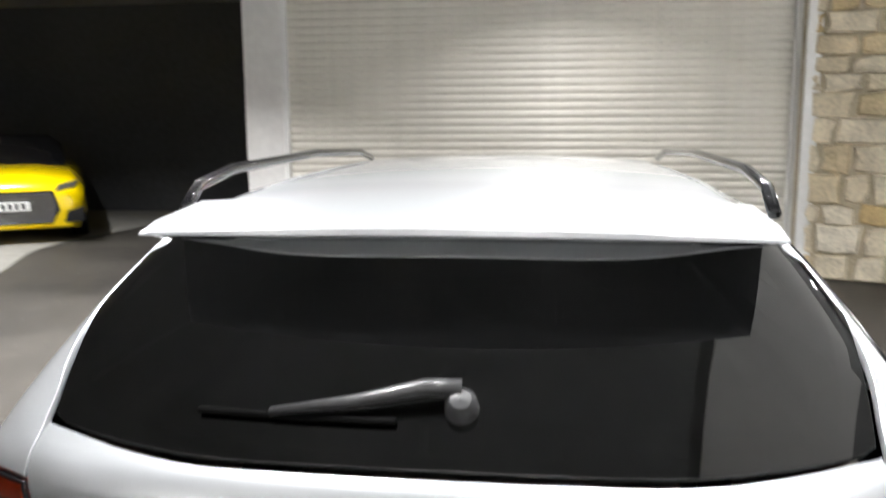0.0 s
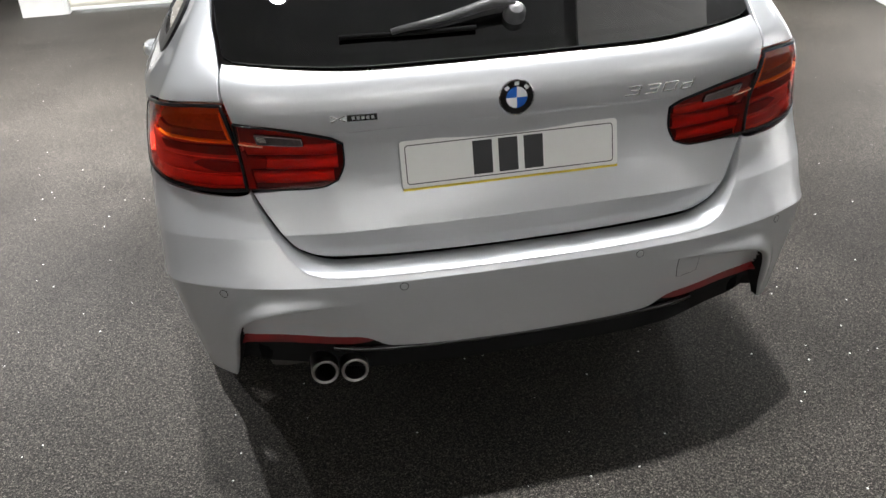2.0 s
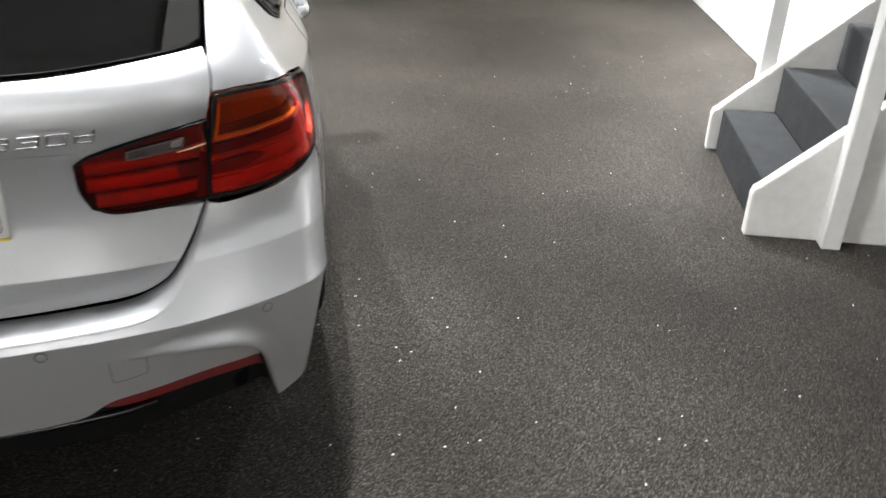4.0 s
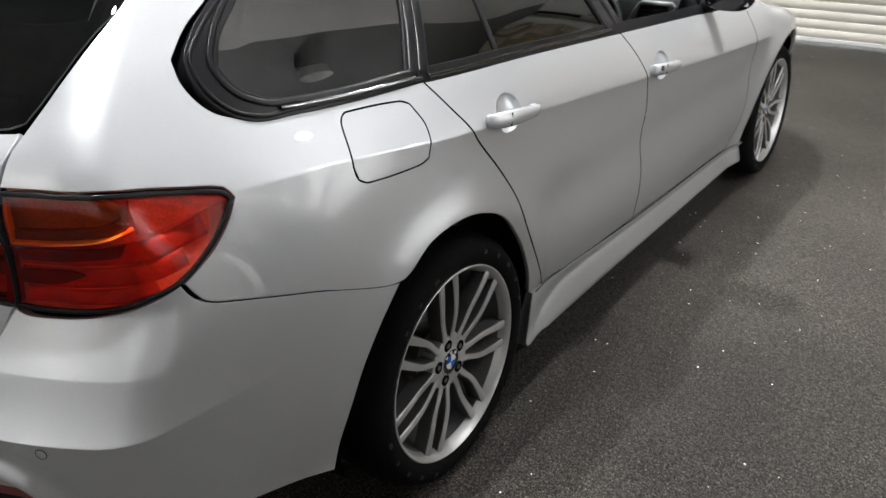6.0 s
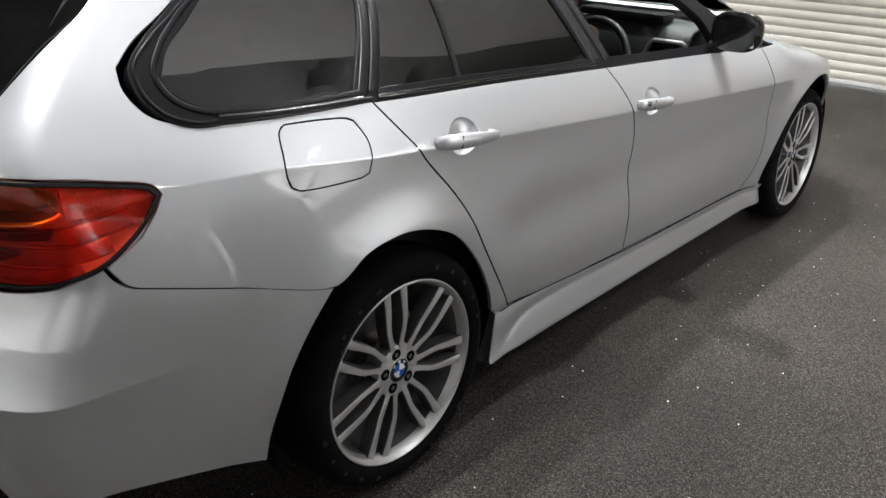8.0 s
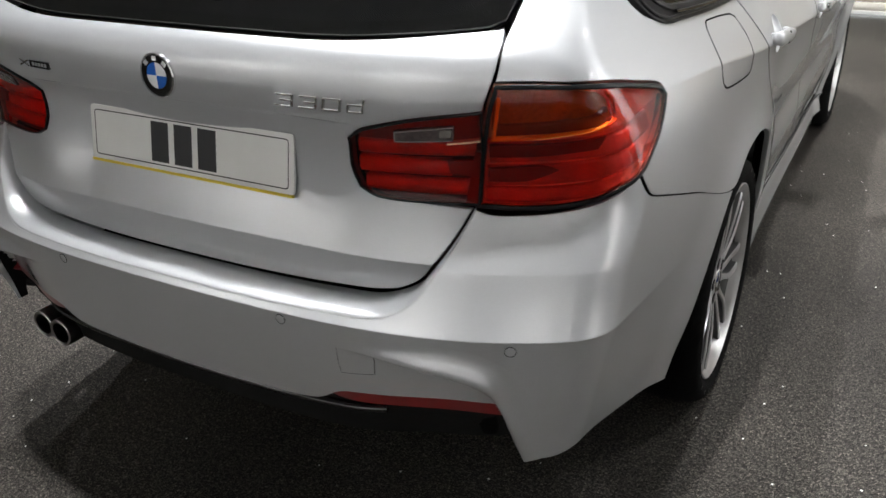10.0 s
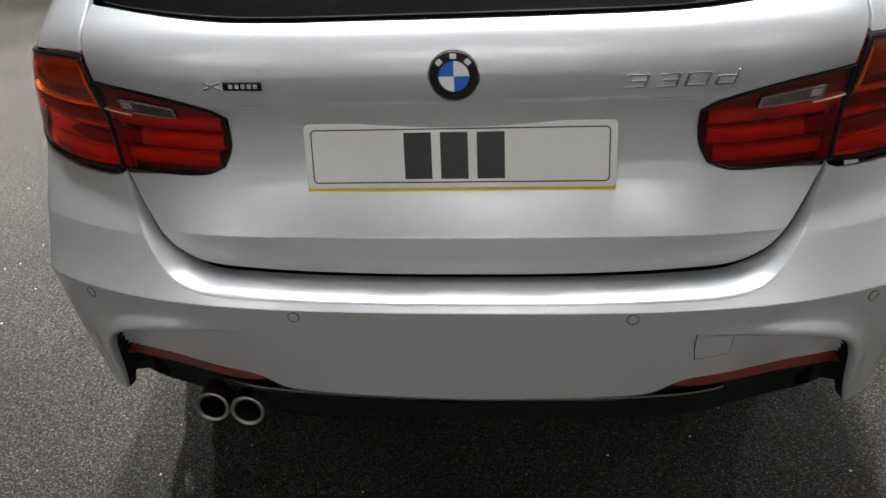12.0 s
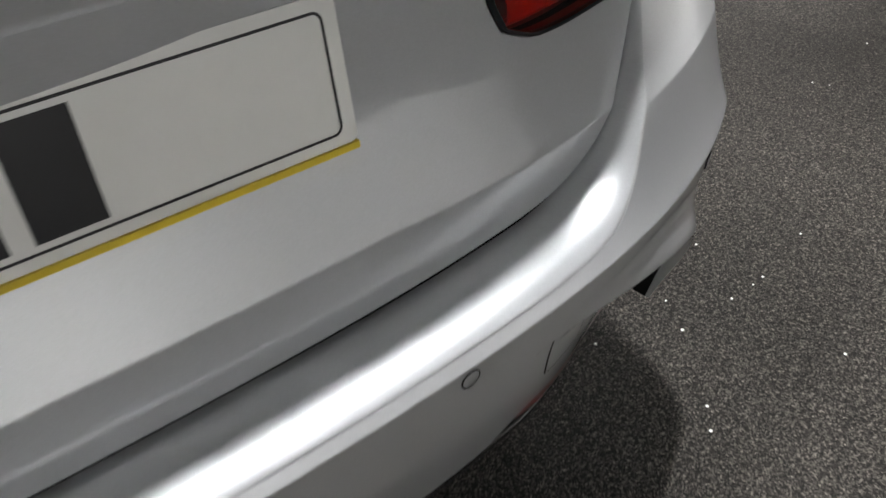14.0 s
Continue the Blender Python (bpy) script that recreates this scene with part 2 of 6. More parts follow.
BLUE = plain("blue_enamel", (.02, .13, .55), .15, coat=.5)
WHITE_ENAMEL = plain("white_enamel", (.85, .85, .85), .15, coat=.5)
YELLOW_PAINT = plain("yellow_car_paint", (.85, .62, .0), .25, coat=.8)
TUBE = lamp_face("lit_lamp", (1, 1, 1), 60.0)
DAYLIGHT = lamp_face("daylight_outside", (.95, .98, 1), 5.0)


# ---- building helpers ----
def mesh_object(name, verts, faces, material, parent=None, label="", smooth_faces=False):
    me = bpy.data.meshes.new(name)
    me.from_pydata([tuple(map(float, v)) for v in verts], [], faces)
    me.materials.append(material)
    if smooth_faces:
        me.polygons.foreach_set("use_smooth", [True] * len(me.polygons))
    ob = new(name, me)
    if parent:
        ob.parent = parent
        ob.matrix_parent_inverse = parent.matrix_basis.inverted()
    if label:
        tagged(ob, label)
    return ob


def part(name, bm, material, parent=None, label="", shade=None):
    """Link a bmesh as one mesh object under a thing or a part. shade: angle in degrees below which edges are smooth."""
    me = bpy.data.meshes.new(name)
    if shade:
        for f in bm.faces:
            f.smooth = True
        for e in bm.edges:
            if len(e.link_faces) == 2 and e.calc_face_angle(0) > radians(shade):
                e.smooth = False
    bm.normal_update()
    bm.to_mesh(me)
    bm.free()
    me.materials.append(material)
    ob = new(name, me)
    if parent:
        ob.parent = parent
        ob.matrix_parent_inverse = parent.matrix_basis.inverted()
    if label:
        tagged(ob, label)
    return ob


def box(size, at=(0, 0, 0), bevel=0.0, m=None, bm=None):
    """A bevelled box about its middle; added to bm where one is given."""
    own = bmesh.new()
    bmesh.ops.create_cube(own, size=1, matrix=Matrix.Diagonal((*size, 1)))
    if bevel:
        bmesh.ops.bevel(own, geom=own.edges[:], offset=bevel, segments=2, affect="EDGES", profile=.6)
    bmesh.ops.transform(own, verts=own.verts, matrix=(m or Matrix.Identity(4)) @ Matrix.Translation(at))
    return join(bm, own)


def join(bm, own):
    if bm is None:
        return own
    tmp = bpy.data.meshes.new("tmp")
    own.to_mesh(tmp)
    own.free()
    bm.from_mesh(tmp)
    bpy.data.meshes.remove(tmp)
    return bm


def tube(points, radius, sides=10, bm=None, closed=False):
    """A round bar along points; radius may be one number or one a point."""
    own = bmesh.new()
    pts = [Vector(p) for p in points]
    rings = []
    for i, p in enumerate(pts):
        a, b = pts[max(i - 1, 0)], pts[min(i + 1, len(pts) - 1)]
        d = (b - a).normalized()
        q = d.to_track_quat("Z", "Y")
        r = radius[i] if isinstance(radius, (list, tuple)) else radius
        rings.append([own.verts.new(p + q @ Vector((r * math.cos(k * 2 * math.pi / sides), r * math.sin(k * 2 * math.pi / sides), 0))) for k in range(sides)])
    for a, b in zip(rings, rings[1:]):
        for k in range(sides):
            own.faces.new((a[k], a[(k + 1) % sides], b[(k + 1) % sides], b[k]))
    own.faces.new(rings[0][::-1]), own.faces.new(rings[-1])
    return join(bm, own)


def lathe(profile, steps=48, axis="X", bm=None, close=False):
    """Turn (axial, radius) points round an axis."""
    own = bmesh.new()
    rings = []
    for a, r in profile:
        ring = []
        for k in range(steps):
            c, s = math.cos(k * 2 * math.pi / steps) * r, math.sin(k * 2 * math.pi / steps) * r
            ring.append(own.verts.new({"X": (a, c, s), "Y": (c, a, s), "Z": (c, s, a)}[axis]))
        rings.append(ring)
    pairs = list(zip(rings, rings[1:])) + ([(rings[-1], rings[0])] if close else [])
    for a, b in pairs:
        for k in range(steps):
            own.faces.new((a[k], a[(k + 1) % steps], b[(k + 1) % steps], b[k]))
    bmesh.ops.recalc_face_normals(own, faces=own.faces)
    return join(bm, own)


def prism(outline, depth, m, bevel=0.0, bm=None):
    """A flat outline (x, y) raised by depth along z, then moved by m."""
    own = bmesh.new()
    f = own.faces.new([own.verts.new((x, y, 0)) for x, y in outline])
    f.normal_update()
    if f.normal.z < 0:
        f.normal_flip()
    r = bmesh.ops.extrude_face_region(own, geom=[f])
    bmesh.ops.translate(own, verts=[v for v in r["geom"] if isinstance(v, bmesh.types.BMVert)], vec=(0, 0, depth))
    bmesh.ops.recalc_face_normals(own, faces=own.faces)
    if bevel:
        bmesh.ops.bevel(own, geom=[e for e in own.edges if abs(e.verts[0].co.z - depth) < 1e-6 and abs(e.verts[1].co.z - depth) < 1e-6], offset=bevel, segments=2, affect="EDGES")
    bmesh.ops.transform(own, verts=own.verts, matrix=m)
    return join(bm, own)


def thing(name, label, category, at=(0, 0, 0), group=""):
    ob = new(name)
    ob.matrix_basis = Matrix.Translation(at)
    ob.empty_display_size = .2
    return tagged(ob, label, category, group)


# ---- the estate car's outer form: rear bumper line y = 0, forwards +y, ground z = 0 ----
def smooth(a, b, v):
    t = np.clip((v - a) / (b - a), 0, 1)
    return t * t * (3 - 2 * t)


def curve(v, knots):
    """A smooth line through few (position, value) knots (Catmull-Rom)."""
    ks, vs = np.array([k for k, _ in knots], float), np.array([w for _, w in knots], float)
    m = np.gradient(vs, ks)
    v = np.clip(np.asarray(v, float), ks[0], ks[-1])
    i = np.clip(np.searchsorted(ks, v) - 1, 0, len(ks) - 2)
    h = ks[i + 1] - ks[i]
    t = (v - ks[i]) / h
    return ((2 * t**3 - 3 * t**2 + 1) * vs[i] + (t**3 - 2 * t**2 + t) * h * m[i]
            + (3 * t**2 - 2 * t**3) * vs[i + 1] + (t**3 - t**2) * h * m[i + 1])


WIDTH = ((-0.1, .80), (0.2, .826), (0.6, .88), (1.04, .903), (1.5, .893), (2.4, .893), (3.3, .893), (3.85, .893), (4.3, .815), (4.7, .66))
BELT = ((-0.1, 1.06), (.53, 1.062), (.98, 1.046), (1.69, 1.011), (2.39, .975), (2.9, .948), (3.4, .91), (3.9, .84), (4.4, .74), (4.7, .66))


def belt(y):
    return curve(y, BELT)


def crease(y):
    """Height of the sharp line along the doors."""
    return curve(y, ((-.1, .975), (.44, .967), (.69, .960), (.91, .940), (1.47, .895), (2.08, .848), (3.16, .775), (4.7, .70)))


LOW = ((.15, -.078), (.25, -.060), (.32, -.048), (.42, -.026), (.52, -.013), (.62, -.006), (.72, -.001), (.80, -.004), (.9, -.012), (1.0, -.03))


def side(y, z):
    """Half width at y and height z."""
    zb = belt(y)
    zc = crease(y)
    # above the belt the glasshouse leans in
    g = np.clip(z - zb, 0, 1)
    z0, z = z, np.minimum(z, zb)
    fade = smooth(.24, .78, y) * (1 - smooth(3.3, 3.75, y))
    low = curve(z, LOW)
    # shoulder above the crease leans in to the belt; a hollow runs under the crease
    u = np.clip((z - zc) / np.maximum(zb - zc, .03), 0, 1)
    lip = .016 * smooth(.45, 1.25, y) * fade
    top = curve(zc, LOW) + lip
    keen = smooth(.6, 1.5, y)
    body = np.where(z < zc, low + lip * np.exp(-np.clip(zc - z, 0, 9) / .05), top - (.012 * u + .058 * u**1.6) * keen - .068 * u * (1 - keen))
    soft = curve(z, ((.15, -.085), (.25, -.066), (.32, -.055), (.42, -.034), (.52, -.016), (.62, -.004), (.72, .0), (.82, -.006), (.92, -.022), (1.0, -.05), (1.06, -.085), (1.09, -.1045)))
    body = body * fade + soft * (1 - fade) - .62 * g - .45 * g * g - .0045 * (1 - np.exp(-g / .05)) * (1 - keen) * fade
    z = z0
    # the bumper's fold runs round the corner and fades before the wheel arch
    body = body + .011 * np.exp(-np.abs(z - FOLD) / .055) * (1 - smooth(.22, .60, y))
    # wheel-arch lips stand out a little
    for yc in (1.04, 3.85):
        r = np.hypot(y - yc, z - .335)
        body = body + .017 * np.exp(-((r - .395) / .075)**2) * (z > .25)
    # hollow towards the sill
    body = body - .012 * np.exp(-((z - .62) / .085)**2) * smooth(1.35, 1.6, y) * (1 - smooth(3.2, 3.5, y))
    return curve(y, WIDTH) + body


def plan(x):
    """How far the tail swings forward towards its corners."""
    return .05 * x**2 + .30 * x**4


SEAM = ((0, .635), (.178, .636), (.369, .641), (.464, .648), (.517, .673), (.548, .712), (.576, .756), (.602, .812))


FIN = ((.34, .559), (.40, .558), (.46, .556), (.51, .552), (.56, .547), (.602, .540), (.640, .527), (.664, .507), (.678, .475), (.687, .430), (.697, .375), (.706, .335))
FOLD, WAIST = .607, .712   # heights of the bumper's sharp fold and of the soft break above it


def line_gap(x, z, knots):
    """Distance of (x, z) from a broken line; below zero on its inner, lower side."""
    x = np.abs(x)
    d, sign = np.full(np.broadcast(x, z).shape, 9.0), np.ones(np.broadcast(x, z).shape)
    for (x0, z0), (x1, z1) in zip(knots, knots[1:]):
        t = np.clip(((x - x0) * (x1 - x0) + (z - z0) * (z1 - z0)) / ((x1 - x0)**2 + (z1 - z0)**2), 0, 1)
        e = np.hypot(x - x0 - t * (x1 - x0), z - z0 - t * (z1 - z0))
        c = (x1 - x0) * (z - z0) - (z1 - z0) * (x - x0)
        sign = np.where(e < d, np.where(c > 0, 1.0, -1.0), sign)
        d = np.minimum(d, e)
    return d * sign


def tail_plain(x, z):
    """The bumper before its recesses are cut."""
    return tail_bumper(x, z, False)


def tail_bumper(x, z, cut=True):
    ax = np.abs(x)
    low = curve(z, ((.20, .075), (.30, .055), (.38, .038), (.44, .026), (.50, .0135), (.56, .0045), (FOLD, .0)))
    top = curve(z, ((FOLD, .0), (.622, .0085), (.64, .0175), (.67, .0300), (WAIST, .0445)))
    roof = curve(z, ((WAIST, .0445), (.74, .0610), (.78, .083), (.81, .096), (.86, .099), (.95, .09)))
    mid = np.where(z < FOLD, low, np.where(z < WAIST, top, roof))
    if not cut:
        return mid + plan(x)
    d = line_gap(x, z, FIN)
    return mid + plan(x) + .032 * smooth(-.002, .012, -d) * smooth(.38, .60, ax)


def tail_gate(x, z):
    under = .0715 + .10 * (.709 - z)
    over = curve(z, ((.709, .0715), (.73, .0785), (.76, .0870), (.80, .095), (.86, .100), (.92, .096), (.945, .087), (.96, .083), (1.0, .080), (1.035, .088), (1.056, .102), (1.068, .118), (1.08, .140), (1.2, .285), (1.3, .415), (1.40, .56), (1.5, .72)))
    out = np.where(z < .709, under, over)
    flat = curve(z, ((.709, .0740), (.73, .082), (.76, .092), (.80, .101), (.86, .103), (.94, .095), (1.0, .090), (1.04, .104), (1.08, .138), (1.13, .196), (1.2, .285), (1.3, .415), (1.40, .56), (1.5, .72)))
    flat = np.where(z < .709, .0740 + .10 * (.709 - z), flat)
    out = out + (flat - out) * smooth(.56, .70, np.abs(x))
    dish = .026 * (1 - smooth(.23, .44, np.abs(x))) * np.clip((z - .668) / .132, 0, 1) * (1 - smooth(.936, .945, z))
    return out + plan(x) * (1 - .35 * smooth(1.0, 1.3, z)) + dish


def tail_glass(x, z):
    """The rear window: one flat sweep down to its lower edge."""
    flat = np.where(z < 1.2, .140 + 1.2083 * (z - 1.08), tail_gate(0 * x, z))
    return flat + plan(x) * (1 - .35 * smooth(1.0, 1.3, z))


def roof_line(y):
    return curve(y, ((.1, 1.18), (.36, 1.375), (.55, 1.405), (.9, 1.425), (1.6, 1.435), (2.2, 1.415), (2.55, 1.37), (2.9, 1.24), (3.35, 1.045), (3.5, .98), (3.9, .90), (4.2, .825), (4.45, .73), (4.62, .60)))


def nose(x, z):
    return curve(z, ((.15, 4.50), (.25, 4.58), (.45, 4.62), (.6, 4.61), (.72, 4.56), (.82, 4.45), (.9, 4.2), (1.0, 3.5))) - .10 * x**2 - .45 * x**4


def smax(a, b, k):
    h = np.clip(.5 + .5 * (a - b) / k, 0, 1)
    return b + (a - b) * h + k * h * (1 - h)


# the side glass tucks in towards the tail
TUCK = ((.40, .038), (.455, .031), (.535, .020), (.618, .0115), (.769, .0038), (.98, 0), (1.5, 0))


def pane(x, z):
    """Stands for the tail where only the side glass is meant."""
    return 0 * x


def form(x, y, z, tail=tail_gate):
    """Below zero inside the car's body, above zero outside."""
    if tail is pane:
        g = z - belt(np.clip(y, .3, 3.3))
        return np.abs(x) - (curve(np.clip(y, .6, 3.3), ((.6, .881), (1.04, .903), (1.5, .894), (2.4, .893), (3.3, .893))) - .077 - .62 * g - .45 * np.clip(g, 0, 1)**2 - curve(np.clip(y, .40, 1.5), TUCK))
    f = smax(np.abs(x) - side(y, z), tail(x, z) - y, .05)
    f = smax(f, y - nose(x, z), .08)
    top = z - roof_line(y) + .055 * x**2 + .08 * x**4
    return smax(f, top, .05)


# ---- sheet-metal panels: outlines laid on the form ----
from mathutils.geometry import delaunay_2d_cdt


def rot(a, z):
    """Round the tail: angle (radians) about an upright line through (0, 1), height."""
    o = np.zeros_like(a)
    return np.stack([o, o + 1.0, z], 1), np.stack([np.sin(a), -np.cos(a), o], 1)


def aft(x, z):
    """From inside straight back."""
    o = np.zeros_like(x)
    return np.stack([x, o + 1.2, z], 1), np.stack([o, o - 1, o], 1)


def flank(y, z):
    """From the middle straight to the right."""
    o = np.zeros_like(y)
    return np.stack([o, y, z], 1), np.stack([o + 1, o, o], 1)


def above(x, y):
    o = np.zeros_like(x)
    return np.stack([x, y, o + .55], 1), np.stack([o, o, o + 1], 1)


def fore(a, z):
    """Round the nose: angle about an upright line through (0, 3.7), height."""
    o = np.zeros_like(a)
    return np.stack([o, o + 3.7, z], 1), np.stack([np.sin(a), np.cos(a), o], 1)


def on_form(chart, u, v, tail=None, off=0.0):
    """Points of the form (raised by off) and their normals."""
    tail = tail or tail_gate
    u, v = np.asarray(u, float), np.asarray(v, float)
    o, d = chart(u, v)
    lo, hi = np.full(len(u), .02), np.full(len(u), 1.7)
    for _ in range(34):
        mid = .5 * (lo + hi)
        p = o + d * mid[:, None]
        out = form(p[:, 0], p[:, 1], p[:, 2], tail) > 0
        hi, lo = np.where(out, mid, hi), np.where(out, lo, mid)
    p = o + d * lo[:, None]
    e = .0015
    g = np.stack([form(p[:, 0] + e * (k == 0), p[:, 1] + e * (k == 1), p[:, 2] + e * (k == 2), tail)
                  - form(p[:, 0] - e * (k == 0), p[:, 1] - e * (k == 1), p[:, 2] - e * (k == 2), tail) for k in range(3)], 1)
    g /= np.linalg.norm(g, axis=1)[:, None]
    return p + g * off, g


def spot(chart, u, v, tail=None, off=0.0):
    p, g = on_form(chart, [u], [v], tail, off)
    return Vector(p[0]), Vector(g[0])


def rounded(loop, step, corner=42):
    """A closed outline through its knots: smooth, but sharp at corners above that angle."""
    P = [np.array(p, float) for p in loop]
    n = len(P)
    sharp = []
    for i in range(n):
        a, b = P[i] - P[i - 1], P[(i + 1) % n] - P[i]
        c = np.dot(a, b) / (np.linalg.norm(a) * np.linalg.norm(b) + 1e-12)
        sharp.append(math.degrees(math.acos(max(-1, min(1, c)))) > corner)
    out = []
    for i in range(n):
        j = (i + 1) % n
        a, b = P[i], P[j]
        length = np.linalg.norm(b - a)
        ta = (b - a) if sharp[i] else (b - P[i - 1]) * length / (np.linalg.norm(b - a) + np.linalg.norm(a - P[i - 1]))
        tb = (b - a) if sharp[j] else (P[(j + 1) % n] - a) * length / (np.linalg.norm(P[(j + 1) % n] - b) + length)
        k = max(1, int(math.ceil(length / step)))
        for s in range(k):
            t = s / k
            out.append((2 * t**3 - 3 * t**2 + 1) * a + (t**3 - 2 * t**2 + t) * ta + (3 * t**2 - 2 * t**3) * b + (t**3 - t**2) * tb)
    return np.array(out)


def shrink(loop, by):
    """Move an outline inwards."""
    area = .5 * np.sum(loop[:, 0] * np.roll(loop[:, 1], -1) - np.roll(loop[:, 0], -1) * loop[:, 1])
    t = np.roll(loop, -1, 0) - np.roll(loop, 1, 0)
    t /= np.linalg.norm(t, axis=1)[:, None] + 1e-12
    nrm = np.stack([-t[:, 1], t[:, 0]], 1) * (1 if area > 0 else -1)
    return loop + nrm * by


def inside(pts, loops):
    odd = np.zeros(len(pts), bool)
    for L in loops:
        a, b = L, np.roll(L, -1, 0)
        for (x0, y0), (x1, y1) in zip(a, b):
            if y0 == y1:
                continue
            c = (pts[:, 1] < y0) != (pts[:, 1] < y1)
            odd ^= c & (pts[:, 0] < (x1 - x0) * (pts[:, 1] - y0) / (y1 - y0) + x0)
    return odd


def panel(name, chart, loops, material, parent, step=.014, tail=None, off=0.0, thick=.014, gap=.0024, label="", mirror=False, corner=42, edge=.0022, lines=()):
    """A curved sheet with turned-in edges, cut from the form along outlines (the first outer, the rest holes)."""
    if not isinstance(loops[0][0], (list, tuple, np.ndarray)):
        loops = [loops]
    L = [shrink(rounded(q, step, corner), gap if i == 0 else -gap) for i, q in enumerate(loops)]
    lo, hi = L[0].min(0), L[0].max(0)
    gx, gy = np.meshgrid(np.arange(lo[0], hi[0], step), np.arange(lo[1], hi[1], step * .9))
    gx[1::2] += step / 2
    pts = np.stack([gx.ravel(), gy.ravel()], 1)
    pts = pts[inside(pts, L)]
    rim = np.concatenate(L)
    if len(lines):
        # extra rows of points along sharp lines of the form
        q = np.concatenate([open_line(q, step * .8) for q in lines])
        q = q[inside(q, L)]
        for r in rim:
            q = q[np.abs(q - r).max(1) > step * .25]
        for r in q:
            pts = pts[np.abs(pts - r).max(1) > .0045]
        pts = np.concatenate([pts, q])
    if len(pts):
        keep = np.ones(len(pts), bool)
        for r in rim:
            keep &= np.abs(pts - r).max(1) > step * .25
        pts = pts[keep]
    edges, k = [], 0
    for q in L:
        edges += [(k + i, k + (i + 1) % len(q)) for i in range(len(q))]
        k += len(q)
    every = np.concatenate([rim, pts])
    V, _, F, *_ = delaunay_2d_cdt([Vector(p) for p in every], edges, [], 0, 1e-6)
    V = np.array([tuple(v) for v in V])
    F = np.array([f for f in F if len(f) == 3])
    F = F[inside(V[F].mean(1), L)]
    p, g = on_form(chart, V[:, 0], V[:, 1], tail, off)
    # outward-facing triangles
    fn = np.cross(p[F[:, 1]] - p[F[:, 0]], p[F[:, 2]] - p[F[:, 0]])
    flip = (fn * g[F].mean(1)).sum(1) < 0
    F[flip] = F[flip][:, ::-1]
    # border edges, turned in
    count = {}
    for a, b, c in F:
        for e in ((a, b), (b, c), (c, a)):
            count[e] = count.get(e, 0) + 1
    border = [e for e in count if (e[1], e[0]) not in count]
    n0 = len(p)
    mid, low, mapped = [], [], {}
    verts, norms, faces = list(p), list(g), [tuple(f) for f in F]
    bn = {}
    for a, b in border:
        t = p[b] - p[a]
        o = np.cross(t, g[a])
        o /= np.linalg.norm(o) + 1e-12
        for v in (a, b):
            bn[v] = bn.get(v, 0) + o
    for v, o in bn.items():
        o = o / (np.linalg.norm(o) + 1e-12)
        mapped[v] = len(verts)
        verts += [p[v] + o * edge * .8 - g[v] * edge, p[v] + o * edge - g[v] * thick]
        m = o + g[v] * .25
        norms += [m / np.linalg.norm(m), o]
    for a, b in border:
        ma, mb = mapped[a], mapped[b]
        faces += [(b, a, ma, mb), (mb, ma, ma + 1, mb + 1)]
    verts, norms = np.array(verts), np.array(norms)
    made = []
    for sgn in ((1, -1) if mirror else (1,)):
        vv, nn = verts * (sgn, 1, 1), norms * (sgn, 1, 1)
        ff = faces if sgn > 0 else [f[::-1] for f in faces]
        ob = mesh_object(name, vv, [tuple(int(i) for i in f) for f in ff], material, parent, label, True)
        ob.data.normals_split_custom_set_from_vertices([tuple(map(float, q)) for q in nn])
        made.append(ob)
    return made if mirror else made[0]


def both_sides(half):
    """A closed outline from its right half, listed from the middle to the middle."""
    return [tuple(q) for q in half] + [(-u, v) for u, v in half[::-1] if abs(u) > 1e-6]


def mirrored(ob, name=None):
    """The same part on the car's left."""
    me = ob.data.copy()
    co = np.empty(len(me.vertices) * 3)
    me.vertices.foreach_get("co", co)
    co[::3] *= -1
    me.vertices.foreach_set("co", co)
    me.flip_normals()
    c = new(name or ob.name.split(".")[0], me)
    c.parent, c.matrix_parent_inverse = ob.parent, ob.matrix_parent_inverse.copy()
    if "label" in ob:
        tagged(c, ob["label"])
    return c


def ribbon(name, chart, line, width, material, parent, tail=None, off=0.0, height=.004, step=.01, mirror=False, label="", closed=False):
    """A thin raised strip along a line on the form."""
    P = rounded(line, step) if closed else open_line(line, step)
    p, g = on_form(chart, P[:, 0], P[:, 1], tail, off)
    t = np.gradient(p, axis=0)
    if closed:
        t = np.roll(p, -1, 0) - np.roll(p, 1, 0)
    t /= np.linalg.norm(t, axis=1)[:, None]
    s = np.cross(t, g)
    w = np.asarray(width if np.ndim(width) else [width] * len(p), float)
    w = np.interp(np.linspace(0, 1, len(p)), np.linspace(0, 1, len(w)), w)[:, None]
    rows = [p - s * w / 2 - g * .006, p - s * w / 2 + g * height * .6, p - s * w * .3 + g * height, p + s * w * .3 + g * height, p + s * w / 2 + g * height * .6, p + s * w / 2 - g * .006]
    n = len(p)
    faces = []
    for r in range(5):
        for i in range(n if closed else n - 1):
            j = (i + 1) % n
            faces.append((r * n + i, r * n + j, (r + 1) * n + j, (r + 1) * n + i))
    V = np.concatenate(rows)
    out = []
    for sg in ((1, -1) if mirror else (1,)):
        out.append(mesh_object(name, V * (sg, 1, 1), faces if sg > 0 else [f[::-1] for f in faces], material, parent, label, True))
    return out if mirror else out[0]


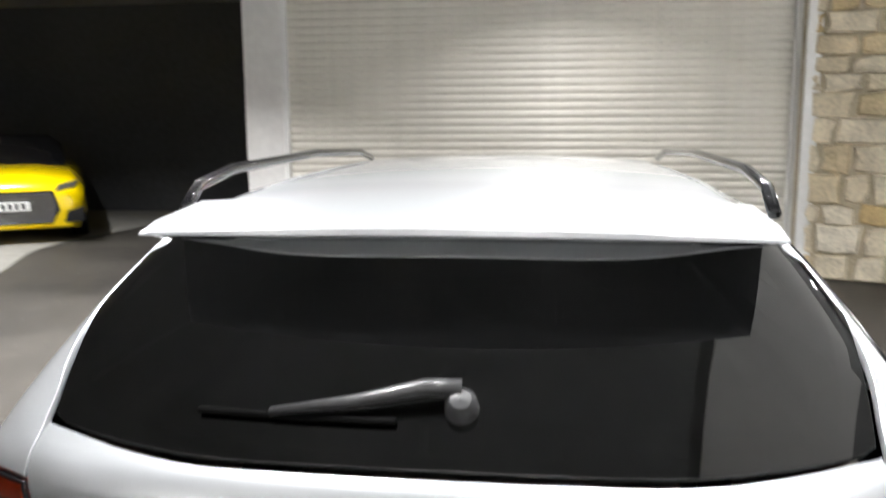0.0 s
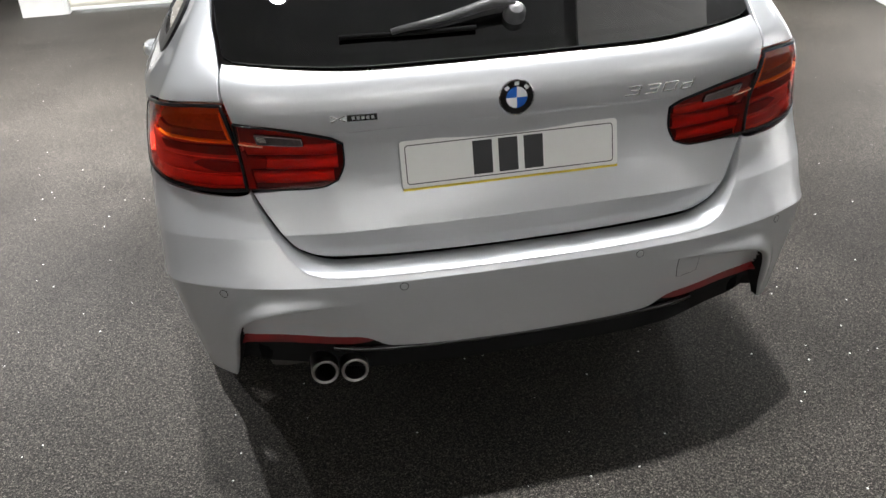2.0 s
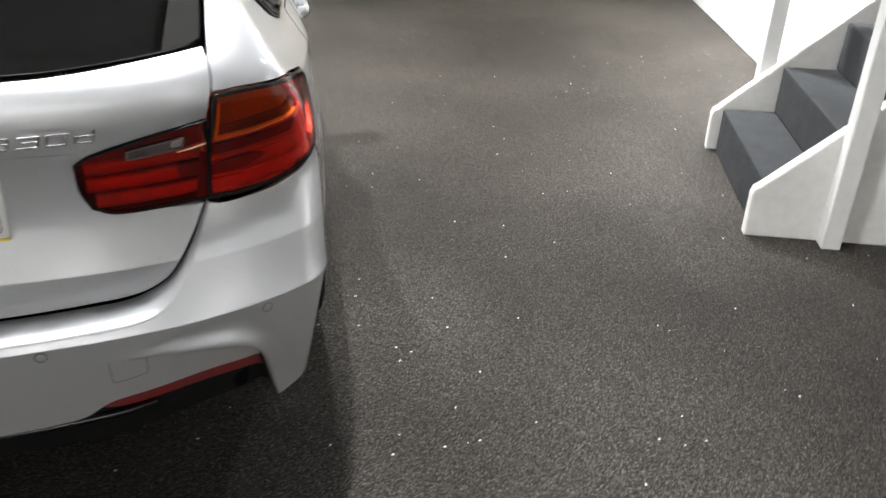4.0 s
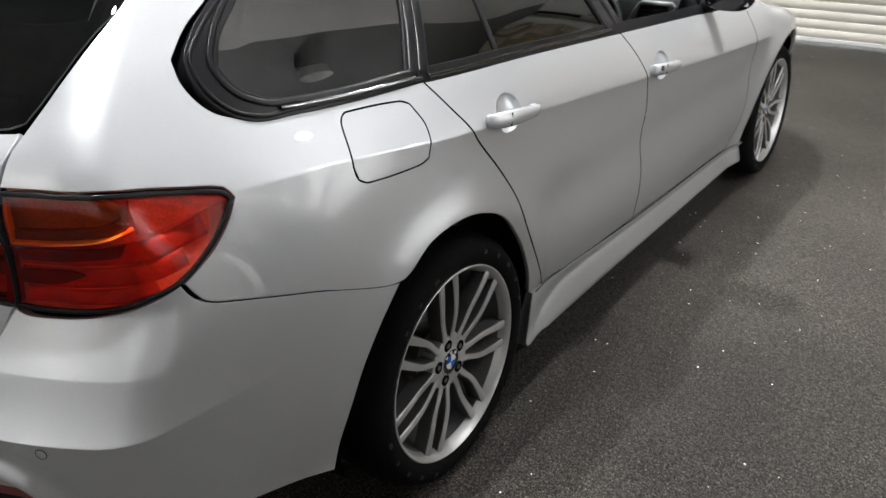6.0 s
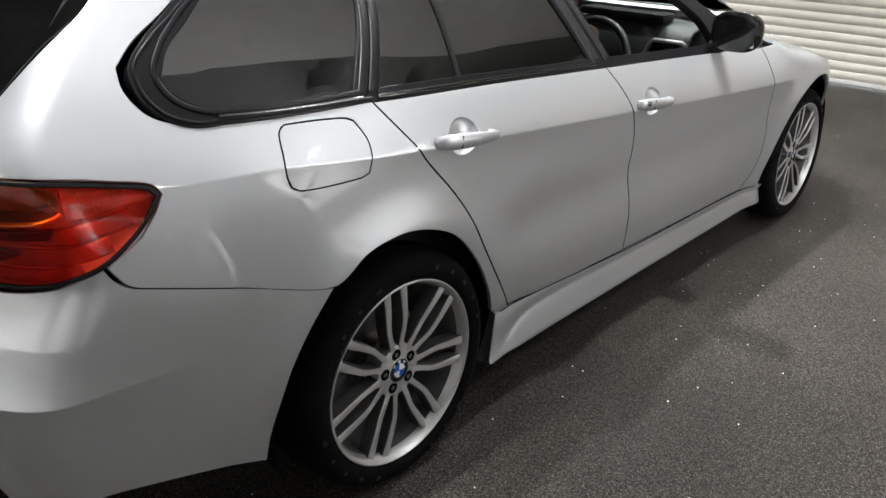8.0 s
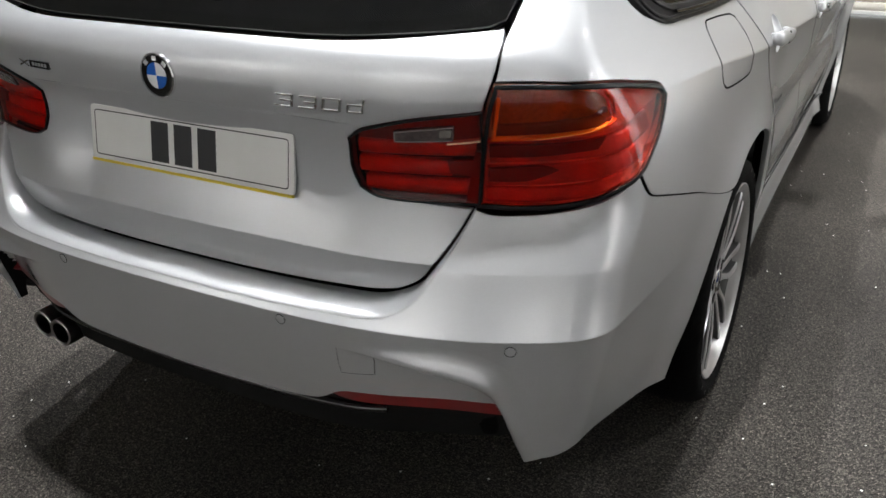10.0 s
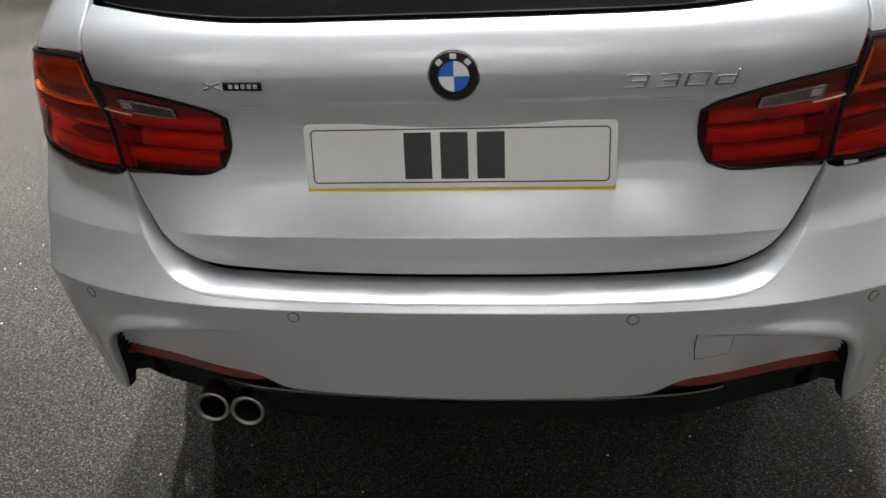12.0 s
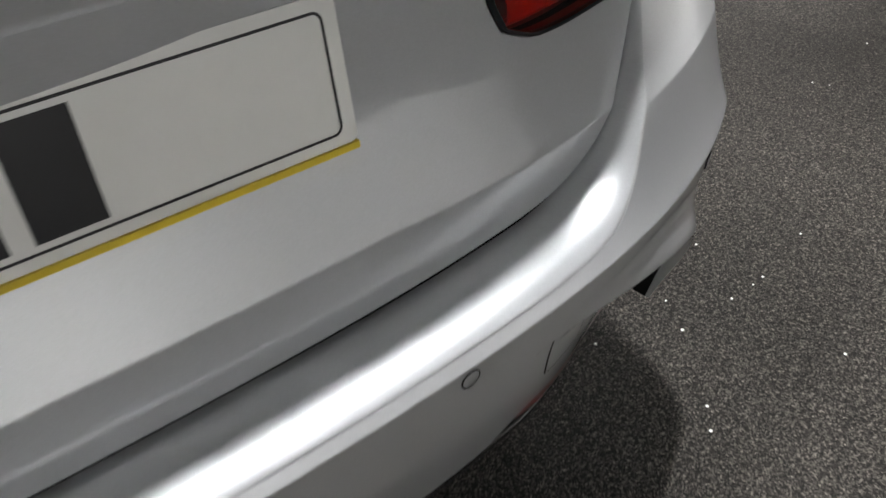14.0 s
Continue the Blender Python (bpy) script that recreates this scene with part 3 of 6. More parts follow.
def open_line(line, step):
    P = np.array(line, float)
    d = np.concatenate([[0], np.cumsum(np.linalg.norm(np.diff(P, axis=0), axis=1))])
    s = np.linspace(0, d[-1], max(3, int(d[-1] / step)))
    if len(P) == 2:
        return np.stack([np.interp(s, d, P[:, k]) for k in (0, 1)], 1)
    return np.stack([curve(s, list(zip(d, P[:, k]))) for k in (0, 1)], 1)


# ---- the showroom ----
def wall(name, a, b, height, material, label, thick=.2, base=0.0):
    """An upright wall whose face runs from a to b; its thickness lies to the left of that way."""
    a, b = Vector((a[0], a[1], 0)), Vector((b[0], b[1], 0))
    d = (b - a).normalized()
    n = Vector((-d.y, d.x, 0))
    mid = (a + b) / 2 + n * thick / 2
    m = Matrix.Translation((mid.x, mid.y, base + height / 2)) @ Euler((0, 0, math.atan2(d.y, d.x))).to_matrix().to_4x4()
    return tagged(part(name, box(((b - a).length, thick, height), m=m), material), label, "wall", kind="structure")


tagged(part("floor", box((22, 24, .3), (-1.5, 3, -.15)), FLOOR), "dark grey speckled rubber floor with glints painted in its colour", "floor", kind="structure")
tagged(part("ceiling", box((22, 24, .2), (-1.5, 3, CEILING + .1)), CEILING_PAINT), "plain grey ceiling with round lamps", "ceiling", kind="structure")
edge_line = open_line([(-5.75, 2.2), (-5.15, 4.3), (-5.05, 5.4), (-5.5, 6.9), (-6.0, 8.3), (-5.75, 10.3), (-5.0, 12.38)], .4)
patch = prism([tuple(q) for q in edge_line] + [(-9.48, 12.38), (-9.48, 2.2)], .006, Matrix.Identity(4))
tagged(part("floor_far", patch, CONCRETE), "pale worn concrete floor beside the rubber", "floor", kind="structure")

SHUT_Y = 7.45
BACK_Y = -3.9
STONE_A, STONE_D = Vector((2.52, 7.28, 0)), Vector((.932, -.362, 0))
STONE_LEN = 2.55
CORNER = STONE_A + STONE_D * STONE_LEN
WHITE_END = Vector((3.72, 2.05, 0))
wall("wall_lintel", (-2.6, SHUT_Y), (2.42, SHUT_Y), .5, WHITE_WALL, "white wall above the roller shutter", base=2.9)
wall("wall_front", (-3.0, SHUT_Y), (-2.6, SHUT_Y), CEILING, WHITE_WALL, "short white wall beside the shutter")
wall("wall_recess", (-2.8, 12.4), (-2.8, SHUT_Y + .2), CEILING, GREY_WALL, "dark grey side wall of the far bay")
wall("wall_far", (-12.3, 12.4), (-2.6, 12.4), CEILING, GREY_WALL, "dark grey wall behind the far bay")
wall("wall_left", (-9.5, -8.8), (-9.5, 12.6), CEILING, CREAM_WALL, "cream-brown side wall")
# this wall is never in view; its white bounces light onto the tail
wall("wall_back", (6.6, BACK_Y), (-9.7, BACK_Y), CEILING, WHITE_WALL, "unseen back wall, kept white to bounce light at the tail")
wall("wall_right", (6.4, 9.0), (6.4, -6.4), CEILING, WHITE_WALL, "plain white side wall behind the stairs")
CORNER_W = CORNER + Vector((.14, -.03, 0))
wall("wall_white", CORNER_W, WHITE_END, CEILING, WHITE_WALL, "white boarded partition beside the stairs", thick=.12)
back = STONE_A + Vector((.362, .932, 0)) * .07
wall("wall_stone_bed", back - STONE_D * .1, back + STONE_D * (STONE_LEN + .3), CEILING, MORTAR, "lime mortar bed of the stone wall", thick=.3)
# skirting and a proud board on the white partition
wd = (CORNER_W - WHITE_END).normalized()
wn = Vector((-wd.y, wd.x, 0))
wm = Euler((0, 0, math.atan2(wd.y, wd.x))).to_matrix().to_4x4()
for k, (s0, s1, proud, h) in enumerate(((0, 1.9, .040, .16), (1.9, 4.3, .036, .16))):
    mid = WHITE_END + wd * (s0 + s1) / 2 + wn * proud / 2
    tagged(part("baseboard", box((s1 - s0, proud, h), bevel=.006, m=Matrix.Translation((mid.x, mid.y, h / 2)) @ wm), WHITE_PAINT), "white painted skirting board", "skirting", kind="structure")
mid = WHITE_END + wd * .95 + wn * .018
tagged(part("trim_board", box((1.9, .036, CEILING - .16), bevel=.004, m=Matrix.Translation((mid.x, mid.y, .16 + (CEILING - .16) / 2)) @ wm), WHITE_PAINT), "white boarding on the partition", "trim", kind="structure")


# roller shutter of curved slats
shutter = thing("roller_shutter", "cream corrugated steel roller shutter, almost closed", "shutter", (0, SHUT_Y + .10, 0))
prof = []
for k in range(9):
    a = k / 8
    prof.append((-.016 * math.sin(a * math.pi)**.8, a * .078))
b = bmesh.new()
rows = []
for x in (-2.62, 2.44):
    rows.append([b.verts.new((x, SHUT_Y + .10 + dy, dz)) for dy, dz in prof] + [b.verts.new((x, SHUT_Y + .106, .072)), b.verts.new((x, SHUT_Y + .106, .004))])
for i in range(len(rows[0])):
    j = (i + 1) % len(rows[0])
    b.faces.new((rows[0][i], rows[1][i], rows[1][j], rows[0][j]))
bmesh.ops.recalc_face_normals(b, faces=b.faces)
slat = part("slat", b, SLAT_PAINT, shutter, "", 40)
slat.location.z = .045
for k in range(1, 37):
    c = new("slat", slat.data)
    c.parent, c.matrix_parent_inverse = shutter, slat.matrix_parent_inverse.copy()
    c.location.z = .045 + k * .0785
part("bottom_rail", box((5.06, .03, .03), (-.09, SHUT_Y + .10, .034), .004), WHITE_PAINT, shutter, "white bottom rail")
for x in (-2.60, 2.46):
    part("guide_rail", box((.09, .10, 2.95), (x, SHUT_Y + .06, 1.475), .008), WHITE_PAINT, shutter, "pale steel guide rail")
out = part("backdrop_outside", box((6, .02, .6), (-.1, SHUT_Y + .55, .10)), DAYLIGHT)
tagged(out, "bright daylight outside the shutter", "backdrop", kind="structure")
post = box((.16, .22, CEILING), (2.56, SHUT_Y - .02, CEILING / 2), .01)
tagged(part("trim_post", post, WHITE_PAINT), "white post between shutter and stone wall", "post", kind="structure")

# rubble stones laid in courses
bed = bpy.data.objects["wall_stone_bed"]
rng = random.Random(7)
z, course = .0, 0
while z < CEILING - .1:
    h = rng.choice((.16, .2, .24, .28))
    s = -.05 - rng.random() * .2
    while s < STONE_LEN:
        w = rng.uniform(.2, .55)
        b = bmesh.new()
        x0, x1 = max(s, 0) + .008, min(s + w, STONE_LEN) - .008
        if x1 - x0 > .07:
            jit = lambda q: q + rng.uniform(-.026, .026)
            d = rng.uniform(.02, .055)
            base = [(jit(x0 + .015), jit(z + .012)), (jit((x0 + x1) / 2), z + .006), (jit(x1 - .015), jit(z + .012)), (x1 + rng.uniform(-.03, .004), z + h / 2), (jit(x1 - .015), jit(z + h - .012)), (jit((x0 + x1) / 2), z + h - .004), (jit(x0 + .015), jit(z + h - .012)), (x0 + rng.uniform(-.004, .03), z + h / 2)]
            ba = [b.verts.new((*(back + STONE_D * q + Vector((0, 0, r)))[:],)) for q, r in base]
            cx, cz = (x0 + x1) / 2, z + h / 2
            fr = [b.verts.new((back + STONE_D * (cx + (q - cx) * .9) + Vector((0, 0, cz + (r - cz) * .86)) - Vector((.362, .932, 0)) * (d + rng.uniform(-.008, .008)))[:]) for q, r in base]
            b.faces.new(fr)
            for i in range(8):
                b.faces.new((ba[i], ba[(i + 1) % 8], fr[(i + 1) % 8], fr[i]))
            bmesh.ops.recalc_face_normals(b, faces=b.faces)
            part("stone", b, STONE, bed)
        s += w
    z += h

# staircase: charcoal carpet between white strings
S0, SU, SW = Vector((2.60, 1.17, 0)), Vector((.925, -.380, 0)), Vector((.365, .931, 0))
SM = Matrix(((SU.x, SW.x, 0, S0.x), (SU.y, SW.y, 0, S0.y), (0, 0, 1, 0), (0, 0, 0, 1)))
WIDE, RISE, GO, STEPS = .92, .218, .232, 9
stairs = thing("staircase", "white painted staircase with charcoal carpet on its steps", "stairs", tuple(S0))
for k in range(STEPS):
    b = box((GO + .02, WIDE - .09, RISE), (.05 + GO * k + GO / 2, WIDE / 2, RISE * (k + .5)), .012, SM)
    part("step", b, CARPET, stairs, "step covered in charcoal carpet")
for yy in (0.0, WIDE):
    L = GO * STEPS
    o = [(0, 0), (L, 0), (L, RISE * STEPS + .19), (.022, .207), (.008, .196), (0, .175)]
    b = prism(o, .05, SM @ Matrix.Translation((0, yy + .025, 0)) @ Euler((math.pi / 2, 0, 0)).to_matrix().to_4x4(), .004)
    part("string", b, SCUFFED_PAINT, stairs, "white painted string board, scuffed at its foot")
    off, side_ = (.31, -.06) if yy == 0 else (.225, .062)
    part("newel_post", box((.072, .072, 2.3), (off, yy + side_, 1.15), .006, SM), WHITE_PAINT, stairs, "square white newel post")


# white ceiling panel, added out of sight to bounce light at the flank
tagged(part("ceiling_soffit", box((1.25, 8.2, .03), (1.65, 3.3, CEILING - .02)), WHITE_WALL), "unseen white ceiling panel added to bounce light at the flank", "ceiling", kind="structure")

# unseen white strip, added for the bumper's ledge to mirror
tagged(part("ceiling_edge", box((11, 1.6, .03), (0, -3.1, CEILING - .02)), WHITE_WALL), "unseen white ceiling strip added to bounce light at the tail", "ceiling", kind="structure")

# ceiling lamps
def ceiling_lamp():
    t = thing("ceiling_lamp", "round white downlight with a lit face under the ceiling", "lamp", (0, 0, CEILING), "ceiling downlights")
    part("lamp_body", lathe([(CEILING, .075), (CEILING - .05, .075), (CEILING - .06, .068), (CEILING - .06, .055)], 32, "Z"), WHITE_PAINT, t, "", 40)
    part("lamp_face", lathe([(CEILING - .056, .055), (CEILING - .058, .0005)], 32, "Z"), TUBE, t, "lit round face")
    return t


first = ceiling_lamp()
for k, (x, y, f) in enumerate(LAMPS):
    if k:
        copy_thing(first, Matrix.Translation((x, y, CEILING)))
    li = bpy.data.lights.new("downlight", "AREA")
    li.shape, li.size, li.energy, li.color = "DISK", .12, LAMP_POWER * f, (1, 1, 1)
    li.spread = radians(125)
    o = new("downlight", li)
    o.matrix_basis = Matrix.Translation((x, y, CEILING - .066))
first.matrix_basis = Matrix.Translation((*LAMPS[0][:2], CEILING))


# fill lamps on arms, added out of sight to brighten the white walls
def wall_washer(x, y, aim, f):
    t = thing("wall_washer", "added fill spot, out of sight, aimed at a white wall", "lamp", (x, y, CEILING), "wall washers")
    m = look((x, y, CEILING - .22), aim)
    part("lamp_arm", tube([(x, y, CEILING), (x, y, CEILING - .2)], .014, 10), WHITE_PAINT, t, "", 60)
    b = lathe([(.0, .16), (.10, .15), (.12, .0005)], 28, "Z")
    bmesh.ops.transform(b, verts=b.verts, matrix=m)
    part("lamp_body", b, WHITE_PAINT, t, "", 40)
    li = bpy.data.lights.new("wash_light", "AREA")
    li.shape, li.size, li.energy, li.color, li.spread = "DISK", .26, WASH_POWER * f, (1, 1, 1), radians(90)
    o = new("wash_light", li)
    o.matrix_basis = m @ Matrix.Translation((0, 0, -.02))


for (x, y), aim, f in FILL_WASHERS:
    wall_washer(x, y, aim, f)


# unseen fill lamp, added to brighten the white ceiling panels
def uplighter(at, aim, power):
    t = thing("uplighter", "added fill lamp, out of sight, aimed up at a white ceiling panel", "lamp", at, "uplighters")
    m = look(at, aim)
    b = lathe([(.0, .085), (.05, .08), (.09, .0005)], 24, "Z")
    bmesh.ops.transform(b, verts=b.verts, matrix=m)
    part("lamp_body", b, WHITE_PAINT, t, "", 40)
    part("lamp_rod", tube([tuple(m @ Vector((0, 0, .06))), (at[0] + .16, at[1], at[2] - .02), (at[0] + .16, at[1], CEILING)], .010, 8), WHITE_PAINT, t, "", 60)
    li = bpy.data.lights.new("uplight", "AREA")
    li.shape, li.size, li.energy, li.color, li.spread = "DISK", .15, power, (1, 1, 1), radians(130)
    o = new("uplight", li)
    o.matrix_basis = m @ Matrix.Translation((0, 0, -.01))


for at, aim, power in FILL_UPLIGHTS:
    uplighter(at, aim, power)


# the yellow coupe in the far bay
coupe = thing("coupe_car", "bright yellow coupe with a slatted grille, parked on pale concrete", "car", (-6.52, 8.5, 0))


def loft(rows, close_ends=True):
    b = bmesh.new()
    R = [[b.verts.new(p) for p in r] for r in rows]
    for a, c in zip(R, R[1:]):
        for k in range(len(a)):
            b.faces.new((a[k], a[(k + 1) % len(a)], c[(k + 1) % len(a)], c[k]))
    b.faces.new(R[0]), b.faces.new(R[-1])
    bmesh.ops.recalc_face_normals(b, faces=b.faces)
    return b


CX, CY = -6.52, 8.5
secs = [(.00, .74, .22, .68), (.05, .85, .19, .75), (.16, .905, .18, .81), (.5, .92, .18, .87), (1.1, .915, .20, .92), (1.5, .90, .20, .93), (2.4, .90, .20, .95), (3.3, .915, .20, .96), (3.9, .88, .22, .92), (4.15, .80, .28, .82)]
rows = []
for y, w, z0, z1 in secs:
    rows.append([(CX + sx * w * f, CY + y, z0 + (z1 - z0) * q) for sx, f, q in ((-1, .9, 0), (-1, 1, .35), (-1, .97, .75), (-1, .80, .97), (-1, .3, 1.03), (1, .3, 1.03), (1, .80, .97), (1, .97, .75), (1, 1, .35), (1, .9, 0))])
part("body", loft(rows), YELLOW_PAINT, coupe, "yellow painted body", 50)
rows = []
for y, w, z0, z1 in [(1.25, .72, .88, .90), (2.0, .66, .9, 1.33), (2.7, .64, .9, 1.34), (3.7, .60, .9, .98)]:
    rows.append([(CX + sx * w * f, CY + y, z0 + (z1 - z0) * q) for sx, f, q in ((-1, 1.08, 0), (-1, .96, .7), (-1, .7, 1), (1, .7, 1), (1, .96, .7), (1, 1.08, 0))])
part("cabin", loft(rows), BLACK_GLOSS, coupe, "dark glass cabin", 40)
grille = part("grille", prism([(-.50, .26), (.50, .26), (.60, .42), (.53, .67), (-.53, .67), (-.60, .42)], .03, Matrix.Translation((CX, CY + .022, 0)) @ Euler((math.pi / 2, 0, 0)).to_matrix().to_4x4(), .006), BLACK_GLOSS, coupe, "black grille")
for k in range(9):
    part("grille_bar", box((1.10 - abs(k - 4) * .022, .012, .015), (CX, CY - .012, .292 + k * .042), .003), CHROME, grille)
part("plate", box((.52, .012, .111), (CX, CY - .025, .49), .003), PLATE_WHITE, coupe, "white number plate with dark bars")
for k in range(6):
    part("plate_mark", box((.042, .003, .07), (CX - .19 + .075 * k, CY - .032, .49)), PLATE_BLACK, coupe)
for s in (-1, 1):
    q = [(s * .60, .665), (s * .84, .72), (s * .90, .82), (s * .66, .755)]
    part("headlamp", prism(q, .04, Matrix.Translation((CX, CY + .10, 0)) @ Euler((math.pi / 2, 0, -s * .35)).to_matrix().to_4x4(), .006), ALLOY_DARK, coupe, "dark headlamp")
    q = [(s * .66, .27), (s * .90, .29), (s * .90, .47), (s * .72, .42)]
    part("air_intake", prism(q, .03, Matrix.Translation((CX, CY + .075, 0)) @ Euler((math.pi / 2, 0, -s * .22)).to_matrix().to_4x4(), .006), BLACK_PLASTIC, coupe, "black side intake")
    for yy in (.86, 3.36):
        b = lathe([(-.11, .20), (-.11, .31), (-.08, .33), (.08, .33), (.11, .31), (.11, .20)], 32, "X")
        bmesh.ops.translate(b, verts=b.verts, vec=(CX + s * .80, CY + yy, .33))
        part("tyre", b, RUBBER, coupe, "", 40)
coupe.matrix_basis = Matrix.Translation((-6.52, 8.5, 0)) @ Euler((0, 0, radians(31))).to_matrix().to_4x4()
# low white plinth and dark hanging boards in the far bay
tagged(part("low_plinth", box((1.5, .5, .22), (-4.1, 11.3, .11), .01), WHITE_PAINT), "low white plinth against the dark wall", "plinth")


# ---- the silver estate car ----
car = thing("estate_car", "silver metallic estate car, tailgate shut, on dark rubber floor", "car")

seam_r = [(.178, .6380), (.369, .6430), (.463, .6500), (.5155, .6745), (.546, .713), (.574, .757), (.599, .806)]
tail_lamp_in = [(.610, .814), (.523, .812), (.439, .814), (.403, .828), (.387, .862), (.385, .914), (.416, .933), (.515, .959), (.619, .975)]
gate = both_sides([(0, .6370)] + seam_r + tail_lamp_in[1:] + [(.633, 1.03), (.632, 1.072), (.625, 1.092), (.613, 1.0905), (.447, 1.076), (.339, 1.0705), (.17, 1.070), (0, 1.070)])
GATE_ROWS = [[(-.60, z), (.60, z)] for z in (.701, .707, .711, .717)] + [[(-.45, z), (.45, z)] for z in (.9355, .939, .942, .9455)]
tailgate = panel("tailgate", aft, gate, SILVER, car, step=.012, lines=GATE_ROWS, label="silver tailgate lower half, closed")
glass_line = both_sides([(0, 1.074), (.17, 1.074), (.339, 1.0745), (.447, 1.080), (.60, 1.094), (.622, 1.103), (.628, 1.144), (.631, 1.25), (.622, 1.325), (.595, 1.352), (.3, 1.368), (0, 1.372)])
panel("rear_window", aft, glass_line, TINTED, tailgate, step=.03, tail=tail_glass, off=-.002, thick=.004, label="dark tinted rear window glass")
frame_hole = both_sides([(0, 1.094), (.3, 1.098), (.50, 1.110), (.575, 1.125), (.590, 1.16), (.592, 1.25), (.575, 1.315), (.3, 1.335), (0, 1.338)])
panel("window_border", aft, [glass_line, frame_hole], DARK_GAP, tailgate, step=.03, tail=tail_glass, off=-.009, thick=.003, label="black printed border of the rear window")

def to_rot(points, chart, tail=None):
    """Points of another view of the form, as (angle, height) round the tail."""
    P = np.array(points, float)
    q, _ = on_form(chart, P[:, 0], P[:, 1], tail)
    return [(math.atan2(a, 1.0 - b), h) for a, b, h in q]


def shifted(line, dv):
    return [(u, v + dv) for u, v in line]


CREASE = [(y, float(crease(y))) for y in np.arange(.40, 3.6, .1)]
CREASE_ROWS = [shifted(CREASE, d) for d in (-.018, -.008, -.003, 0, .004, .010)]
CREASE_ROT = [shifted(to_rot(CREASE[:12], flank), d) for d in (-.018, -.008, -.003, 0, .004, .010)]
FIN_ROWS = []
for d in (.010, .004, 0, -.004, -.008, -.012, -.018):
    q = []
    for (x0, z0), (x1, z1) in zip(FIN[:-1], FIN[1:]):
        n = Vector((-(z1 - z0), x1 - x0)).normalized()
        q += [(x0 + n.x * d, z0 + n.y * d)]
    r = to_rot(q, aft, tail_bumper)
    FIN_ROWS += [r, [(-a, b) for a, b in r]]

FOLD_ROWS = [[(-1.1, h + d), (1.1, h + d)] for h in (FOLD, WAIST) for d in (-.006, -.002, .002, .006)]

# rear bumper
# edge between the bumper's face and the ledge under the tailgate
LEDGE = ((0, .620), (.178, .620), (.362, .6215), (.412, .622), (.444, .6235), (.476, .6275), (.500, .6355), (.522, .651), (.540, .671), (.554, .694), (.566, .716), (.585, .757), (.606, .806))
bumper_top = to_rot(LEDGE, aft, tail_bumper)
bumper_line = [(0, LEDGE[0][1])] + bumper_top[1:] + [(.640, .800), (.690, .800), (.743, .804), (.800, .815), (.835, .828), (.879, .846), (.890, .826), (.909, .8055), (.937, .7925), (1.094, .7435), (1.338, .6745),
               (1.274, .598), (1.225, .520), (1.193, .44), (1.165, .35), (1.150, .265), (1.0, .298), (.901, .322), (.80, .345), (.735, .337), (.708, .336), (.694, .380), (.690, .447), (.62, .4495), (.571, .451), (.476, .453), (.398, .4535), (.372, .446), (.340, .424), (.318, .4165), (.27, .412), (.185, .408), (0, .405)]
bumper = panel("rear_bumper", rot, both_sides(bumper_line), SILVER, car, step=.0115, tail=tail_bumper, gap=.0018, thick=.02, label="silver rear bumper with sculpted corners", lines=FIN_ROWS + FOLD_ROWS)


def bumper_step():
    """The rounded ledge that runs from the bumper's face in to the tailgate's joint."""
    S, I = open_line(SEAM, .012), open_line(LEDGE, .012)
    t = np.linspace(0, 1, 90)
    S = np.stack([np.interp(t, np.linspace(0, 1, len(S)), S[:, k]) for k in (0, 1)], 1)
    I = np.stack([np.interp(t, np.linspace(0, 1, len(I)), I[:, k]) for k in (0, 1)], 1)
    S, I = np.concatenate([S[:0:-1] * (-1, 1), S]), np.concatenate([I[:0:-1] * (-1, 1), I])
    po, go = on_form(aft, I[:, 0], I[:, 1], tail_bumper)
    ps, gs = on_form(aft, S[:, 0], S[:, 1] + .0, tail_gate)
    # along the way in: share of the sideways run, of the depth, and of the rise where the ledge lies level
    section = ((-.06, .012, -.16), (0, 0, 0), (.10, .045, .15), (.20, .10, .29), (.30, .16, .41), (.40, .23, .50), (.50, .31, .555), (.60, .40, .58), (.70, .51, .60), (.80, .64, .61), (.90, .81, .63), (1, 1, .66))
    level = 1 - smooth(.41, .53, np.abs(I[:, 0]))
    V, rows = [], len(section)
    for u, w, lift in section:
        q = po.copy()
        q[:, 0] += (S[:, 0] - I[:, 0]) * u * .96
        q[:, 2] += (S[:, 1] - I[:, 1]) * (u * .87 * (1 - level) + lift * level)
        q[:, 1] += (ps[:, 1] + .006 - po[:, 1]) * w
        V.append(q)
    n = len(po)
    for _ in range(6):
        for q in V[1:-1]:
            q[1:-1] = (q[:-2] + 2 * q[1:-1] + q[2:]) / 4
    F = [(r * n + i, (r + 1) * n + i, (r + 1) * n + i + 1, r * n + i + 1) for r in range(rows - 1) for i in range(n - 1)]
    ob = mesh_object("bumper_ledge", np.concatenate(V), F, SILVER, bumper, "silver ledge under the tailgate", True)
    ob.data.flip_normals()
    return ob


bumper_step()


